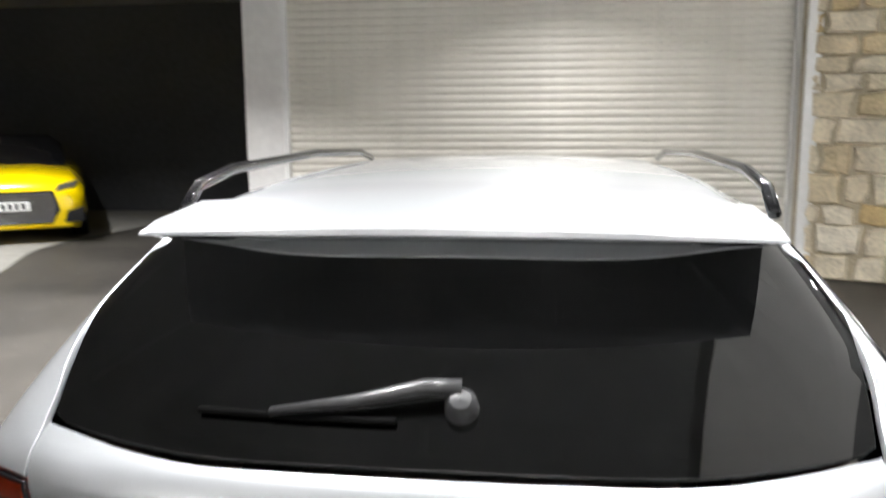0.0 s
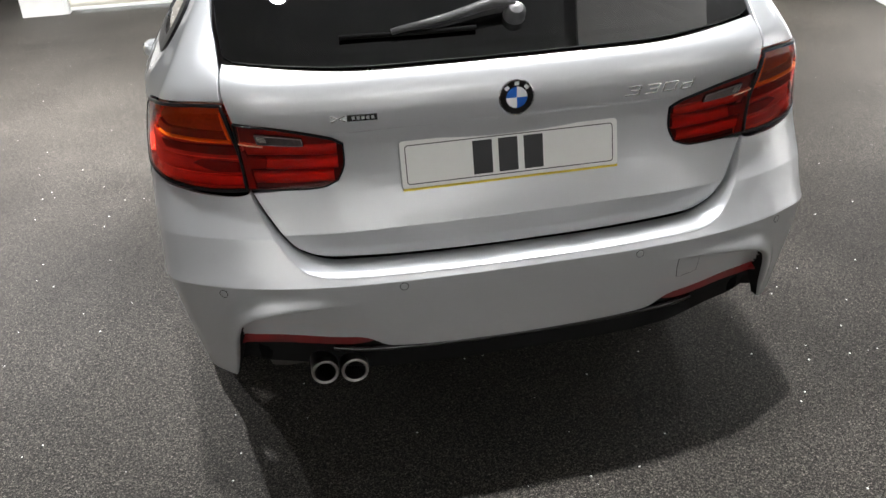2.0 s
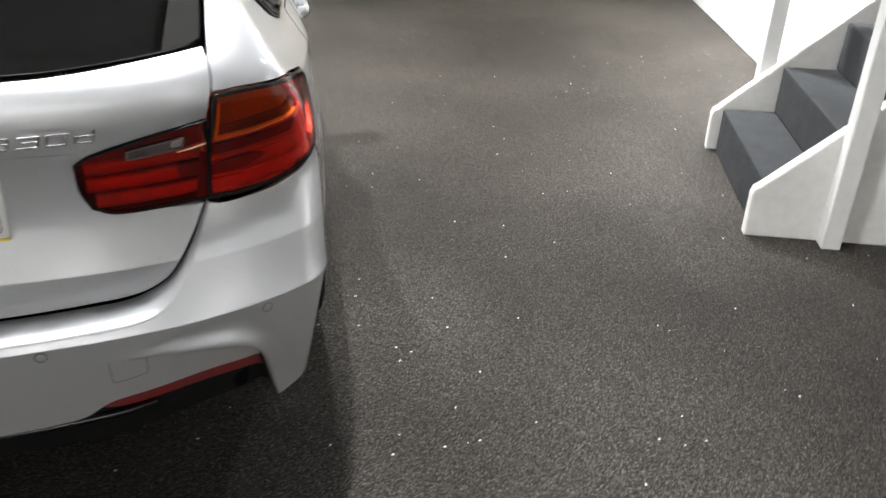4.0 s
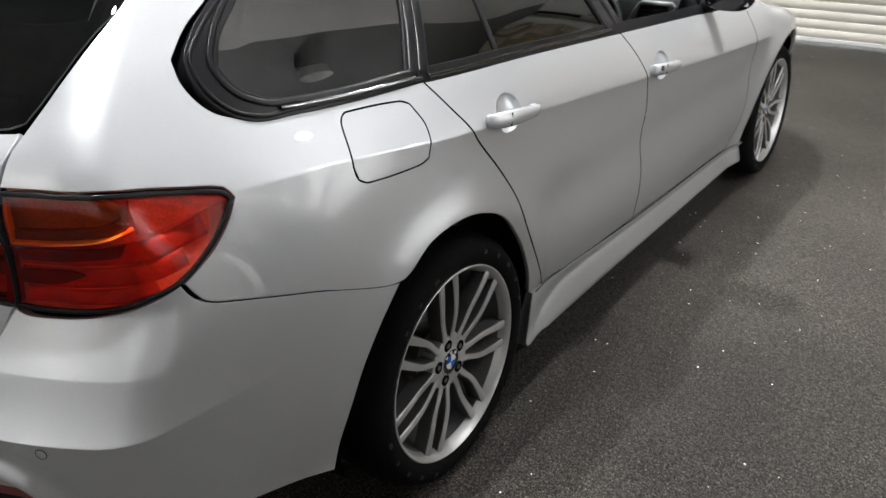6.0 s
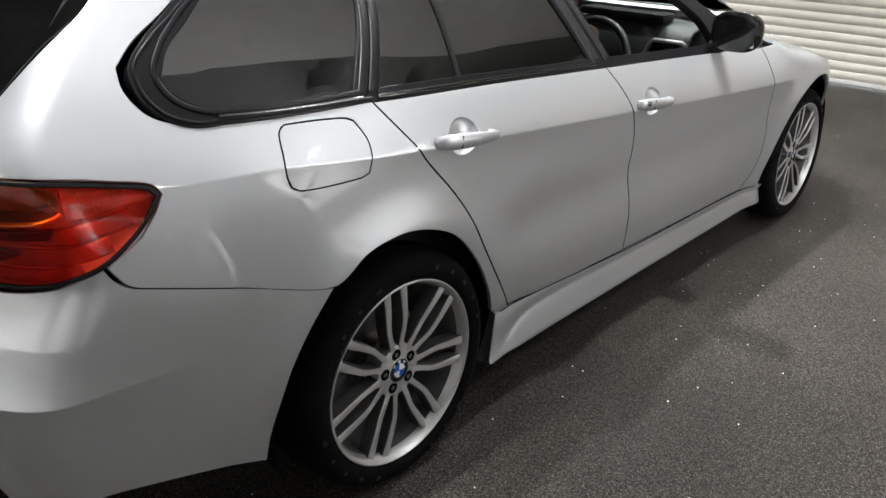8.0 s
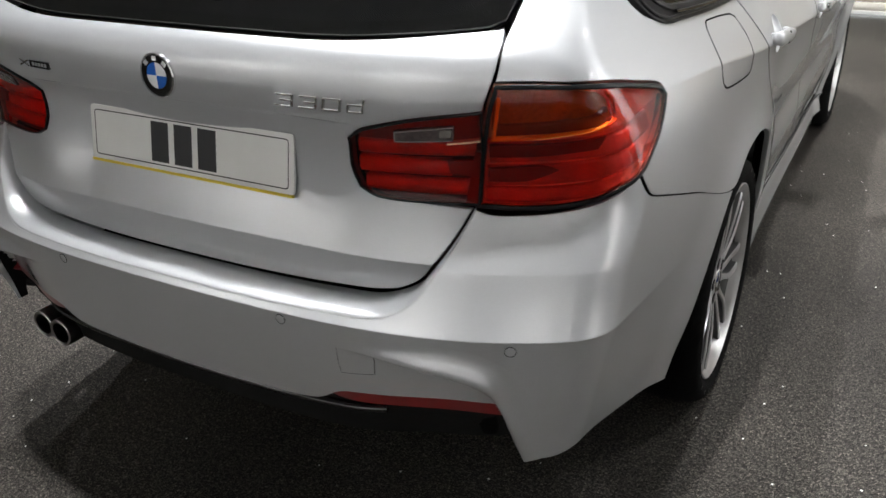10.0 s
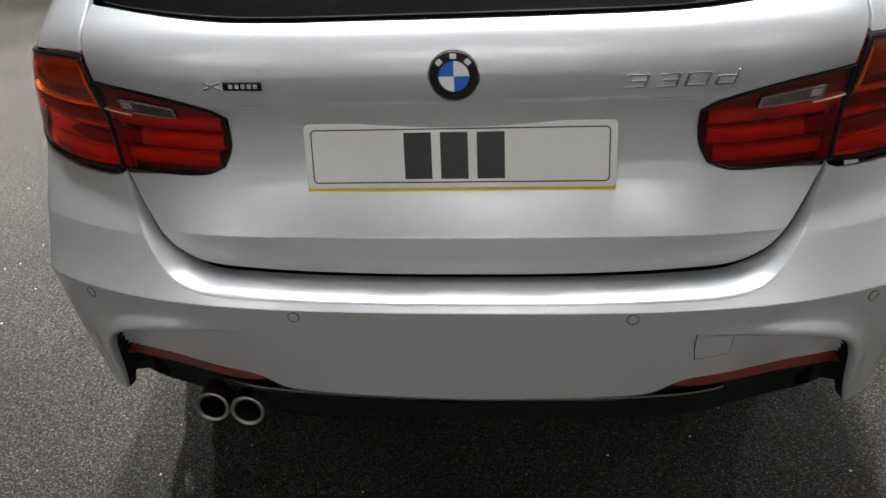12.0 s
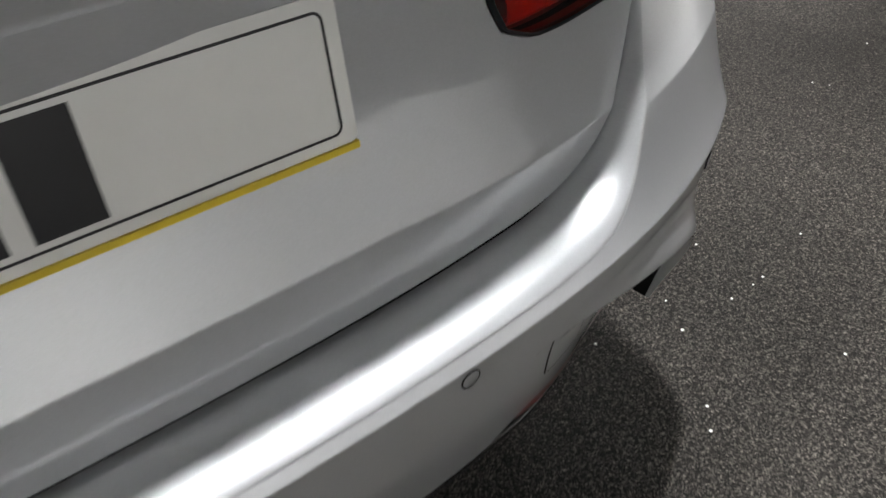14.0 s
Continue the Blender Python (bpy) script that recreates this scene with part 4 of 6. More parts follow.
def corner_fin():
    """The blade that grows out of the bumper's face, bends round the corner and runs down to a point; black inside its upright arm."""
    P = open_line([(.37, .5585)] + list(FIN[1:]), .007)
    t = np.gradient(P, axis=0)
    t /= np.linalg.norm(t, axis=1)[:, None]
    n = np.stack([-t[:, 1], t[:, 0]], 1)
    run = np.concatenate([[0], np.cumsum(np.linalg.norm(np.diff(P, axis=0), axis=1))])
    grow = smooth(.02, .27, run)
    out = grow * (1 - .75 * smooth(.34, run[-1], run))
    section = ((.052, .0002, 0), (.042, .0014, 0), (.033, .0048, 0), (.024, .0110, 0), (.014, .0185, 0), (.006, .0225, 0), (.001, .0234, 0), (-.0025, .0215, 0), (-.0035, .012, .2), (-.003, 0, .6), (-.002, 0, 1))
    rows = []
    for d, lift, depth in section:
        q = P + n * (d * (.35 + .65 * grow))[:, None]
        p, g = on_form(aft, q[:, 0], q[:, 1], tail_plain)
        rows.append(p + g * (.8 * lift * out + .0008)[:, None] - g * (depth * .038 * smooth(.0, .12, run) * (1 - .45 * smooth(.40, run[-1], run)))[:, None])
    k, split = len(P), int(np.searchsorted(run, .315))
    V = np.concatenate(rows)
    quads = [(r, i, (r * k + i, r * k + i + 1, (r + 1) * k + i + 1, (r + 1) * k + i)) for r in range(len(rows) - 1) for i in range(k - 1)]
    outer = [f for r, i, f in quads if r < 8 or i < split]
    lining = [f for r, i, f in quads if r >= 8 and i >= split]
    for sg in (1, -1):
        turn = (lambda f: f) if sg < 0 else (lambda f: f[::-1])
        blade = mesh_object("corner_fin", V * (sg, 1, 1), [turn(f) for f in outer], SILVER, bumper, "silver blade along the bumper's corner", True)
        mesh_object("fin_lining", V * (sg, 1, 1), [turn(f) for f in lining], MATT_BLACK, blade, "black inner face of the blade", True)


corner_fin()
strip = [(.398, .4525), (.476, .4515), (.571, .4495), (.62, .448), (.682, .445), (.680, .420), (.62, .424), (.571, .426), (.476, .430), (.41, .432), (.372, .437), (.362, .441), (.374, .447)]
panel("reflector", rot, strip, REFLECT_RED, bumper, step=.012, tail=tail_bumper, off=-.0012, thick=.012, gap=0, mirror=True, label="narrow dark red reflector strip")
valance = [(0, .406), (.185, .409), (.27, .413), (.33, .422), (.37, .440), (.476, .438), (.571, .434), (.686, .428), (.696, .36), (.64, .345), (.5, .342), (.30, .330), (0, .328)]
panel("diffuser", rot, both_sides(valance), MATT_BLACK, bumper, step=.02, tail=tail_bumper, off=-.018, thick=.03, label="black plastic diffuser")
ribbon("diffuser_lip", rot, [(-.46, .412), (-.34, .405), (-.15, .399), (0, .397), (.15, .399), (.34, .405), (.46, .412)], .012, BLACK_GLOSS, bumper, tail=tail_bumper, off=-.010, height=.008, label="glossy black lip along the diffuser")
for a, z in ((.281, .594), (-.281, .594), (.656, .590), (-.656, .590)):
    p, g = spot(rot, a, z, tail_bumper, .0006)
    q = g.to_track_quat("Z", "Y").to_matrix().to_4x4()
    b = lathe([(-.004, .0092), (.0002, .0092), (.0008, .0084), (.0008, .0004)], 24, "Z")
    bmesh.ops.transform(b, verts=b.verts, matrix=Matrix.Translation(p) @ q)
    s = part("parking_sensor", b, SILVER, bumper, "small round parking sensor in body colour", 40)
    b = lathe([(-.004, .0103), (.0004, .0103), (.0004, .0092), (-.004, .0092)], 24, "Z", close=True)
    bmesh.ops.transform(b, verts=b.verts, matrix=Matrix.Translation(p) @ q)
    part("sensor_ring", b, DARK_GAP, s)
tow = [(.384, .560), (.415, .562), (.446, .561), (.447, .535), (.446, .505), (.415, .503), (.388, .502), (.384, .53)]
panel("towing_cover", rot, tow, SILVER, bumper, step=.008, tail=tail_bumper, off=.0008, thick=.003, gap=.0, label="square silver towing-eye cover")
ribbon("cover_joint", rot, tow, .0016, DARK_GAP, bumper, tail=tail_bumper, height=.0008, closed=True, step=.004)

# quarter panels, doors, wings, sills
lamp_out = [(.623, .810), (.680, .806), (.743, .808), (.800, .818), (.830, .829), (.880, .849), (.928, .887), (.958, .925), (.975, .958), (.961, .974), (.90, .990), (.808, 1.010), (.72, 1.016), (.646, 1.016), (.635, .975), (.629, .90)]
quarter = [(.648, 1.020), (.72, 1.0195), (.808, 1.0135), (.90, .9935), (.963, .977), (.979, .958), (.962, .923), (.932, .885), (.884, .848), (.895, .828), (.912, .806), (.938, .793), (1.094, .744), (1.340, .675),
           (1.447, .727), (1.563, .744), (1.671, .728), (1.776, .680), (1.886, .577), (1.965, .460), (2.005, .372), (2.100, .352), (2.031, .446), (1.919, .592), (1.828, .728), (1.767, .807), (1.665, .903), (1.634, .941), (1.598, .982), (1.543, 1.047),
           (1.294, 1.056), (1.122, 1.063), (1.027, 1.067), (.966, 1.087), (.921, 1.131), (.907, 1.17), (.937, 1.208), (.994, 1.246), (1.10, 1.315), (1.17, 1.352), (.93, 1.356), (.885, 1.330), (.835, 1.262), (.775, 1.205), (.724, 1.148), (.690, 1.105), (.664, 1.070), (.652, 1.036)]
fuel = [(1.2385, 1.008), (1.2405, 1.020), (1.248, 1.0285), (1.264, 1.034), (1.431, 1.026), (1.462, 1.017), (1.484, .978), (1.483, .950), (1.470, .908), (1.439, .901), (1.274, .906), (1.247, .918), (1.237, .947), (1.238, .985)]
quarters = panel("quarter_panel", rot, [quarter, fuel], SILVER, car, step=.0125, mirror=True, lines=CREASE_ROT, label="silver rear quarter panel", corner=50)
panel("fuel_flap", rot, fuel, SILVER, quarters[0], step=.012, lines=CREASE_ROT, gap=.0022, label="rounded silver fuel filler flap")
panel("filler_cover", rot, fuel, SILVER, quarters[1], step=.02, off=-.001, gap=-.001)
bpy.data.objects["filler_cover"].data.vertices.foreach_set("co", (np.array([v.co for v in bpy.data.objects["filler_cover"].data.vertices]) * (-1, 1, 1)).ravel())
bpy.data.objects["filler_cover"].data.flip_normals()

rear_door = [(.980, 1.044), (1.024, .982), (1.056, .941), (1.085, .903), (1.178, .807), (1.239, .728), (1.328, .592), (1.430, .446), (1.506, .352), (1.64, .335), (1.80, .322), (2.0, .315), (2.215, .310), (2.165, .487), (2.118, .663), (2.102, .778), (2.073, .845), (2.020, .938), (1.985, .993), (1.69, 1.009), (1.3, 1.030)]
front_door = [(1.988, .993), (2.023, .938), (2.076, .845), (2.105, .778), (2.121, .663), (2.168, .487), (2.218, .310), (2.5, .302), (2.85, .294), (3.25, .285), (3.33, .36), (3.345, .50), (3.30, .70), (3.26, .80), (3.22, .915), (2.9, .942), (2.39, .972)]
HANDLES, CUP = ((1.118, .927, .235), (2.092, .860, .235)), (.056, .043)


def cup_line(y, z, length):
    return [(y + length * .47 + CUP[0] * math.cos(a), z + .003 + CUP[1] * math.sin(a)) for a in np.linspace(0, 2 * math.pi, 20, endpoint=False)]


doors = [panel("rear_door", flank, [rear_door, cup_line(*HANDLES[0])], SILVER, car, step=.0135, mirror=True, lines=CREASE_ROWS, label="silver rear door with a sharp shoulder line"),
         panel("front_door", flank, [front_door, cup_line(*HANDLES[1])], SILVER, car, step=.0135, mirror=True, lines=CREASE_ROWS, label="silver front door, its window lowered")]
SKIRT_TOP = ((1.40, .362), (1.50, .347), (1.77, .328), (2.25, .303), (3.25, .279), (3.48, .262))
SKIRT_FOLD = ((1.40, .12), (1.49, .180), (1.537, .216), (1.584, .247), (1.65, .270), (1.786, .277), (2.0, .272), (2.26, .264), (2.8, .252), (3.25, .246), (3.48, .236))


def side_skirt():
    """A sill with a shaded hollow above and a lighter blade that rises from its rear foot."""
    ys = np.concatenate([np.linspace(1.425, 1.72, 26), np.linspace(1.74, 3.475, 60)])
    top, low = curve(ys, SKIRT_TOP), .166 + .018 * (1 - smooth(1.43, 1.6, ys))
    fold = np.clip(curve(ys, SKIRT_FOLD), low + .012, top - .02)
    base = side(ys, top + .002) + .003
    rows = [(base - .020, top + .001), (base - .0015, top + .001), (base, top - .0015)]
    for k in (.34, .67, 1):
        rows.append((base - .013 * k, top + (fold - top) * k))
    rows.append((base - .0118, fold - .002))
    for k in (.3, .6, .85, 1):
        rows.append((base - .0118 + .014 * k * smooth(.012, .08, fold - low), fold - .002 + (low + .010 - fold) * k))
    rows += [(base - .006, low), (base - .06, low - .004)]
    n = len(ys)
    V = np.concatenate([np.stack([x, ys, z], 1) for x, z in rows])
    F = [(r * n + i, r * n + i + 1, (r + 1) * n + i + 1, (r + 1) * n + i) for r in range(len(rows) - 1) for i in range(n - 1)]
    for sg in (1, -1):
        bm = bmesh.new()
        vs = [bm.verts.new(v) for v in V * (sg, 1, 1)]
        for f in F:
            bm.faces.new([vs[i] for i in (f if sg < 0 else f[::-1])])
        for i in (0, n - 1):
            bm.faces.new([vs[r * n + i] for r in range(len(rows))])
        skirt = part("side_skirt", bm, SILVER, car, "silver side skirt with a raised lower blade", 14)
        edge_ = [(sg * (base[i] + .0002), ys[i], top[i] + .0012) for i in range(2, n, 3)]
        part("skirt_joint", tube(edge_, .0016, 6), DARK_GAP, skirt)


side_skirt()
wing = [(3.262, .80), (3.302, .70), (3.348, .50), (3.333, .36), (3.255, .283), (3.43, .255), (3.44, .38), (3.47, .48), (3.54, .59), (3.64, .675), (3.76, .720), (3.86, .728), (3.98, .712), (4.10, .655), (4.19, .57), (4.24, .47), (4.265, .40), (4.40, .42), (4.42, .62), (4.36, .745), (4.2, .80), (3.9, .862), (3.4, .915), (3.222, .918)]
panel("front_wing", flank, wing, SILVER, car, step=.016, mirror=True, lines=CREASE_ROWS, label="silver front wing")
roof = both_sides([(0, .45), (.3, .455), (.52, .50), (.56, .56), (.575, .9), (.58, 1.6), (.575, 2.2), (.56, 2.42), (.45, 2.52), (.2, 2.57), (0, 2.58)])
panel("roof", above, roof, SILVER, car, step=.035, label="silver roof")
hood = both_sides([(0, 3.42), (.4, 3.38), (.68, 3.30), (.73, 3.5), (.74, 3.9), (.70, 4.2), (.58, 4.36), (.3, 4.43), (0, 4.45)])
panel("bonnet", above, hood, SILVER, car, step=.03, label="silver bonnet")
screen = both_sides([(0, 2.60), (.2, 2.59), (.45, 2.54), (.565, 2.45), (.64, 2.8), (.70, 3.22), (.5, 3.34), (0, 3.40)])
panel("windscreen", above, screen, LIGHT_GLASS, car, step=.04, off=-.002, thick=.004, label="clear windscreen")
nose_line = both_sides([(0, .72), (.5, .70), (.8, .68), (.93, .64), (.98, .40), (.93, .22), (0, .18)])
front_end = panel("front_bumper", fore, nose_line, SILVER, car, step=.03, label="silver front bumper")
panel("kidney_grille", fore, [(.03, .70), (.30, .69), (.30, .58), (.04, .57)], BLACK_GLOSS, front_end, step=.03, off=.003, mirror=True, label="dark grille")
panel("air_intake", fore, both_sides([(0, .40), (.6, .40), (.55, .24), (0, .23)]), BLACK_PLASTIC, front_end, step=.04, off=.003, label="black lower air intake")
panel("headlamp", fore, [(.36, .70), (.55, .715), (.86, .74), (.95, .75), (.92, .66), (.60, .60), (.40, .60)], CLEAR_LENS, car, step=.03, off=.004, mirror=True, label="clear headlamp")
panel("headlamp_backing", fore, [(.36, .70), (.55, .715), (.86, .74), (.95, .75), (.92, .66), (.60, .60), (.40, .60)], ALLOY_DARK, car, step=.03, off=.0, mirror=True)

# dark inner shell behind every joint
panel("inner_shell", rot, both_sides([(0, .62), (.48, .63), (.62, .80), (.9, .80), (1.2, .73), (1.34, .72), (1.447, .765), (1.563, .785), (1.671, .77), (1.8, .72), (1.92, .62), (2.05, .44), (2.2, .40), (2.3, 1.0), (1.54, 1.03), (1.0, 1.045), (.68, 1.06), (0, 1.05)]), DARK_GAP, car, step=.04, off=-.030, thick=.01)
panel("inner_side", flank, [(1.45, .36), (1.6, .30), (3.3, .25), (3.4, .3), (3.3, .88), (2.9, .92), (2.0, .97), (1.1, 1.0), (1.3, .70)], DARK_GAP, car, step=.05, off=-.035, thick=.01, mirror=True)

# black lines laid over the joints: the gaps' darkness put in as colour
def seam(loop, i, j, corner=42):
    """The stretch of a panel's outline from its knot i on to its knot j."""
    R = rounded(loop, .006, corner)
    a, b = (int(np.argmin(np.hypot(*(R - np.array(loop[k])).T))) for k in (i, j))
    return R[a:b + 1]


ribbon("quarter_seal", rot, seam(quarter, 8, 14, 50), .0016, DARK_GAP, car, height=.0006, mirror=True, step=.006)
ribbon("flap_seal", rot, fuel, .0034, DARK_GAP, car, height=.0006, closed=True, step=.006)
for q, w in ((seam(rear_door, 0, 8), .0046), (seam(rear_door, 8, 12), .0046), (seam(rear_door, 12, 18), .0046), (seam(front_door, 6, 10), .0046), (seam(front_door, 10, 14), .0012)):
    ribbon("door_seal", flank, q, w, DARK_GAP, car, height=.0006, mirror=True, step=.008)

# side windows
dlo = [(.980, 1.0440), (.771, 1.0481), (.625, 1.0535), (.547, 1.0576), (.495, 1.0809), (.467, 1.1240), (.471, 1.1631), (.515, 1.2045), (.580, 1.2444), (.704, 1.3164), (.802, 1.3512), (.980, 1.3680), (1.6, 1.378), (2.15, 1.362), (2.42, 1.325), (2.72, 1.18), (3.05, 1.0), (3.18, .925), (2.9, .941), (2.39, .969), (1.99, .991), (1.69, 1.006), (1.3, 1.027)]
q_pane = [(.945, 1.0709), (.771, 1.0711), (.637, 1.0776), (.585, 1.0845), (.533, 1.1141), (.522, 1.1448), (.553, 1.1877), (.614, 1.2302), (.719, 1.2985), (.832, 1.3294), (1.11, 1.345), (1.055, 1.22)]
r_pane = [(1.005, 1.066), (1.12, 1.225), (1.165, 1.347), (1.6, 1.355), (1.83, 1.352), (1.865, 1.20), (1.925, 1.020), (1.69, 1.030), (1.3, 1.052)]
f_pane = [(2.045, 1.012), (1.985, 1.18), (1.955, 1.345), (2.12, 1.338), (2.36, 1.300), (2.62, 1.175), (2.80, 1.06), (2.84, .968), (2.39, .992)]
trims = panel("window_frame", flank, [dlo, q_pane, r_pane, f_pane], SATIN_BLACK, car, step=.02, tail=pane, off=.004, thick=.03, gap=-.001, mirror=True, label="gloss black window surround")
panel("quarter_window", flank, q_pane, TINTED, trims[0], step=.04, tail=pane, off=-.002, thick=.003, gap=-.004, label="dark privacy glass")
panel("rear_door_window", flank, r_pane, TINTED, trims[0], step=.04, tail=pane, off=-.002, thick=.003, gap=-.004, label="dark privacy glass, closed")
for edge_, nm in ((q_pane, "quarter_window"), (r_pane, "rear_door_window"), (f_pane, "front_door_window")):
    w = panel(nm, flank, edge_, TINTED if edge_ is not f_pane else LIGHT_GLASS, trims[1], step=.05, tail=pane, off=-.002, thick=.003, gap=-.004, label="side window glass, closed")
    w.data.vertices.foreach_set("co", (np.array([v.co for v in w.data.vertices]) * (-1, 1, 1)).ravel())
    w.data.flip_normals()
ribbon("window_rubber", flank, [(1.30, 1.040), (1.335, 1.20), (1.35, 1.352)], .018, MATT_BLACK, trims[0], tail=pane, off=-.001, height=.003)
for q, w, m_ in (([(.962, 1.062), (1.072, 1.222), (1.122, 1.35)], .026, SATIN_BLACK), ([(.993, 1.060), (1.103, 1.222), (1.150, 1.35)], .026, SATIN_BLACK), ([(1.955, 1.012), (1.90, 1.19), (1.87, 1.348)], .05, BLACK_PLASTIC), ([(2.02, 1.010), (1.962, 1.18), (1.93, 1.345)], .03, BLACK_PLASTIC)):
    ribbon("pillar_trim", flank, q, w, m_, trims[0], tail=pane, off=.004, height=.003, label="black pillar trim")
inner = [(.950, 1.0659), (.771, 1.0661), (.633, 1.0726), (.576, 1.0793), (.522, 1.1118), (.511, 1.1474), (.543, 1.1935), (.599, 1.2368), (.709, 1.3044)]
ribbon("inner_bead", flank, inner, .012, SATIN_BLACK, trims[0], tail=pane, off=.004, height=.004, label="raised rubber bead round the glass")
ribbon("outer_bead", flank, [(.980, 1.0500), (.771, 1.0541), (.625, 1.0595), (.552, 1.0627), (.502, 1.0831), (.475, 1.1242), (.478, 1.1613), (.522, 1.2008), (.587, 1.2396), (.712, 1.3105)], .007, SATIN_BLACK, trims[0], tail=pane, off=.004, height=.004)
ribbon("waist_strip", flank, [(.599, 1.0658), (.637, 1.0636), (.771, 1.0581), (.955, 1.0539)], .008, CHROME_DARK, trims[0], tail=pane, off=.005, height=.006, label="glossy waist strip")
ribbon("waist_strip", flank, [(1.0, 1.050), (1.3, 1.037), (1.69, 1.017), (1.95, 1.004)], .010, BLACK_GLOSS, trims[0], tail=pane, off=.004, height=.005, label="black waist strip")


# spoiler and roof rails
def spoiler():
    b = bmesh.new()
    rows = []
    for i in range(21):
        x = (i / 20 - .5) * 1.04
        k = 1 - .25 * abs(i / 10 - 1)**3
        y0 = .30 + .16 * x * x + .10 * x**4
        zt = 1.413 - .07 * x * x
        rows.append([b.verts.new(v) for v in ((x, y0 + .25, zt + .010), (x, y0 + .05, zt - .004), (x, y0 - .01, zt - .018), (x, y0 - .012, zt - .028 * k), (x, y0 + .05, zt - .046 * k), (x, y0 + .18, zt - .05))])
    for a, c in zip(rows, rows[1:]):
        for k in range(5):
            b.faces.new((a[k], c[k], c[k + 1], a[k + 1]))
    b.faces.new(rows[0]), b.faces.new(rows[-1][::-1])
    bmesh.ops.recalc_face_normals(b, faces=b.faces)
    return b


part("roof_spoiler", spoiler(), SILVER, tailgate, "silver roof spoiler", 35)
rail = tube([(.565, .62, 1.385), (.57, .70, 1.425), (.575, .9, 1.447), (.58, 1.6, 1.452), (.575, 2.2, 1.432), (.565, 2.36, 1.40)], .013, 10)
mirrored(part("roof_rail", rail, BLACK_GLOSS, car, "black roof rail", 50))


# tail lamps: housing, red light bars, lens
AMBER_WINDOW = [(.646, 1.009), (.72, 1.010), (.80, 1.003), (.822, .985), (.824, .962), (.80, .945), (.74, .934), (.638, .922)]
hb = panel("lamp_housing", rot, lamp_out, HOUSING, car, step=.02, off=-.019, thick=.01, gap=.0, mirror=True)
outer_lamp = panel("tail_lamp", rot, [lamp_out, AMBER_WINDOW], RED_LENS, car, step=.014, off=.002, thick=.02, gap=.003, mirror=True, label="red outer tail lamp with an amber indicator window")
for s in (0, 1):
    hb[s].parent, outer_lamp[s].parent = quarters[s], quarters[s]
for q, w in (([(.636, .829), (.74, .829), (.81, .838), (.848, .851)], .026), ([(.638, .860), (.75, .864), (.85, .877), (.898, .889)], .035), ([(.640, .898), (.75, .903), (.86, .915), (.930, .930)], .035)):
    made = ribbon("light_bar", rot, q, w, LAMP_RED, outer_lamp[0], off=-.018, height=.004, mirror=True)
    made[1].parent = outer_lamp[1]
bars = [("side_reflector", [(.835, .940), (.92, .952), (.966, .959), (.957, .968), (.89, .985), (.828, .998)], LAMP_BRIGHT),
        ("indicator_bowl", [(.648, 1.008), (.72, 1.008), (.80, 1.000), (.822, .986), (.824, .964), (.76, .946), (.643, .938)], LAMP_BROWN)]
for nm, q, m_ in bars:
    made = panel(nm, rot, q, m_, outer_lamp[0], step=.012, off=-.013, thick=.010, gap=.0, mirror=True)
    made[1].parent = outer_lamp[1]
made = ribbon("indicator_line", rot, [(.643, .927), (.75, .934), (.80, .942), (.828, .953)], .008, LAMP_AMBER, outer_lamp[0], off=-.004, height=.005, mirror=True)
made[1].parent = outer_lamp[1]
made = ribbon("indicator_line", rot, [(.646, .930), (.649, .965), (.652, .998)], .006, LAMP_AMBER, outer_lamp[0], off=-.004, height=.005, mirror=True)
made[1].parent = outer_lamp[1]
amber = panel("indicator_lens", rot, AMBER_WINDOW, AMBER_LENS, outer_lamp[0], step=.014, off=.002, thick=.01, gap=.0, mirror=True, label="amber indicator lens")
amber[1].parent = outer_lamp[1]
for q in ([(.642, .913), (.76, .918), (.812, .928), (.800, .908), (.72, .898), (.642, .895)], [(.642, .874), (.72, .878), (.742, .872), (.70, .856), (.642, .854)]):
    made = panel("shade_block", rot, q, LAMP_DARK_RED, outer_lamp[0], step=.012, off=-.004, thick=.006, gap=.0, mirror=True)
    made[1].parent = outer_lamp[1]
made = ribbon("indicator_shade", rot, [(.645, .938), (.75, .946), (.80, .955), (.818, .966)], .021, LAMP_DARK_RED, outer_lamp[0], off=-.009, height=.004, mirror=True)
made[1].parent = outer_lamp[1]
rim = ribbon("lamp_rim", rot, [tuple(q) for q in shrink(rounded(lamp_out, .012), .0036)], .0074, SATIN_BLACK, outer_lamp[0], height=.0012, off=.002, closed=True, mirror=True, label="black rim")
rim[1].parent = outer_lamp[1]
hi = panel("lamp_housing", aft, tail_lamp_in, HOUSING_DARK, tailgate, step=.02, off=-.028, thick=.01, gap=.0, mirror=True)
inner_lamp = panel("tail_lamp", aft, tail_lamp_in, RED_LENS, tailgate, step=.012, off=.003, thick=.02, gap=.0026, mirror=True, label="red inner tail lamp with a clear reversing window")
for q, w in (([(.400, .899), (.50, .902), (.604, .906)], .025), ([(.400, .869), (.50, .871), (.562, .873)], .028), ([(.412, .839), (.50, .839), (.606, .841)], .026)):
    made = ribbon("light_bar", aft, q, w, LAMP_INNER, inner_lamp[0], off=-.015, height=.010, mirror=True)
    made[1].parent = inner_lamp[1]
made = panel("dark_panel", aft, [(.42, .930), (.515, .955), (.610, .970), (.610, .922), (.50, .917), (.404, .914)], LAMP_DARK_RED, inner_lamp[0], step=.010, off=-.006, thick=.008, gap=.0, mirror=True)
made[1].parent = inner_lamp[1]
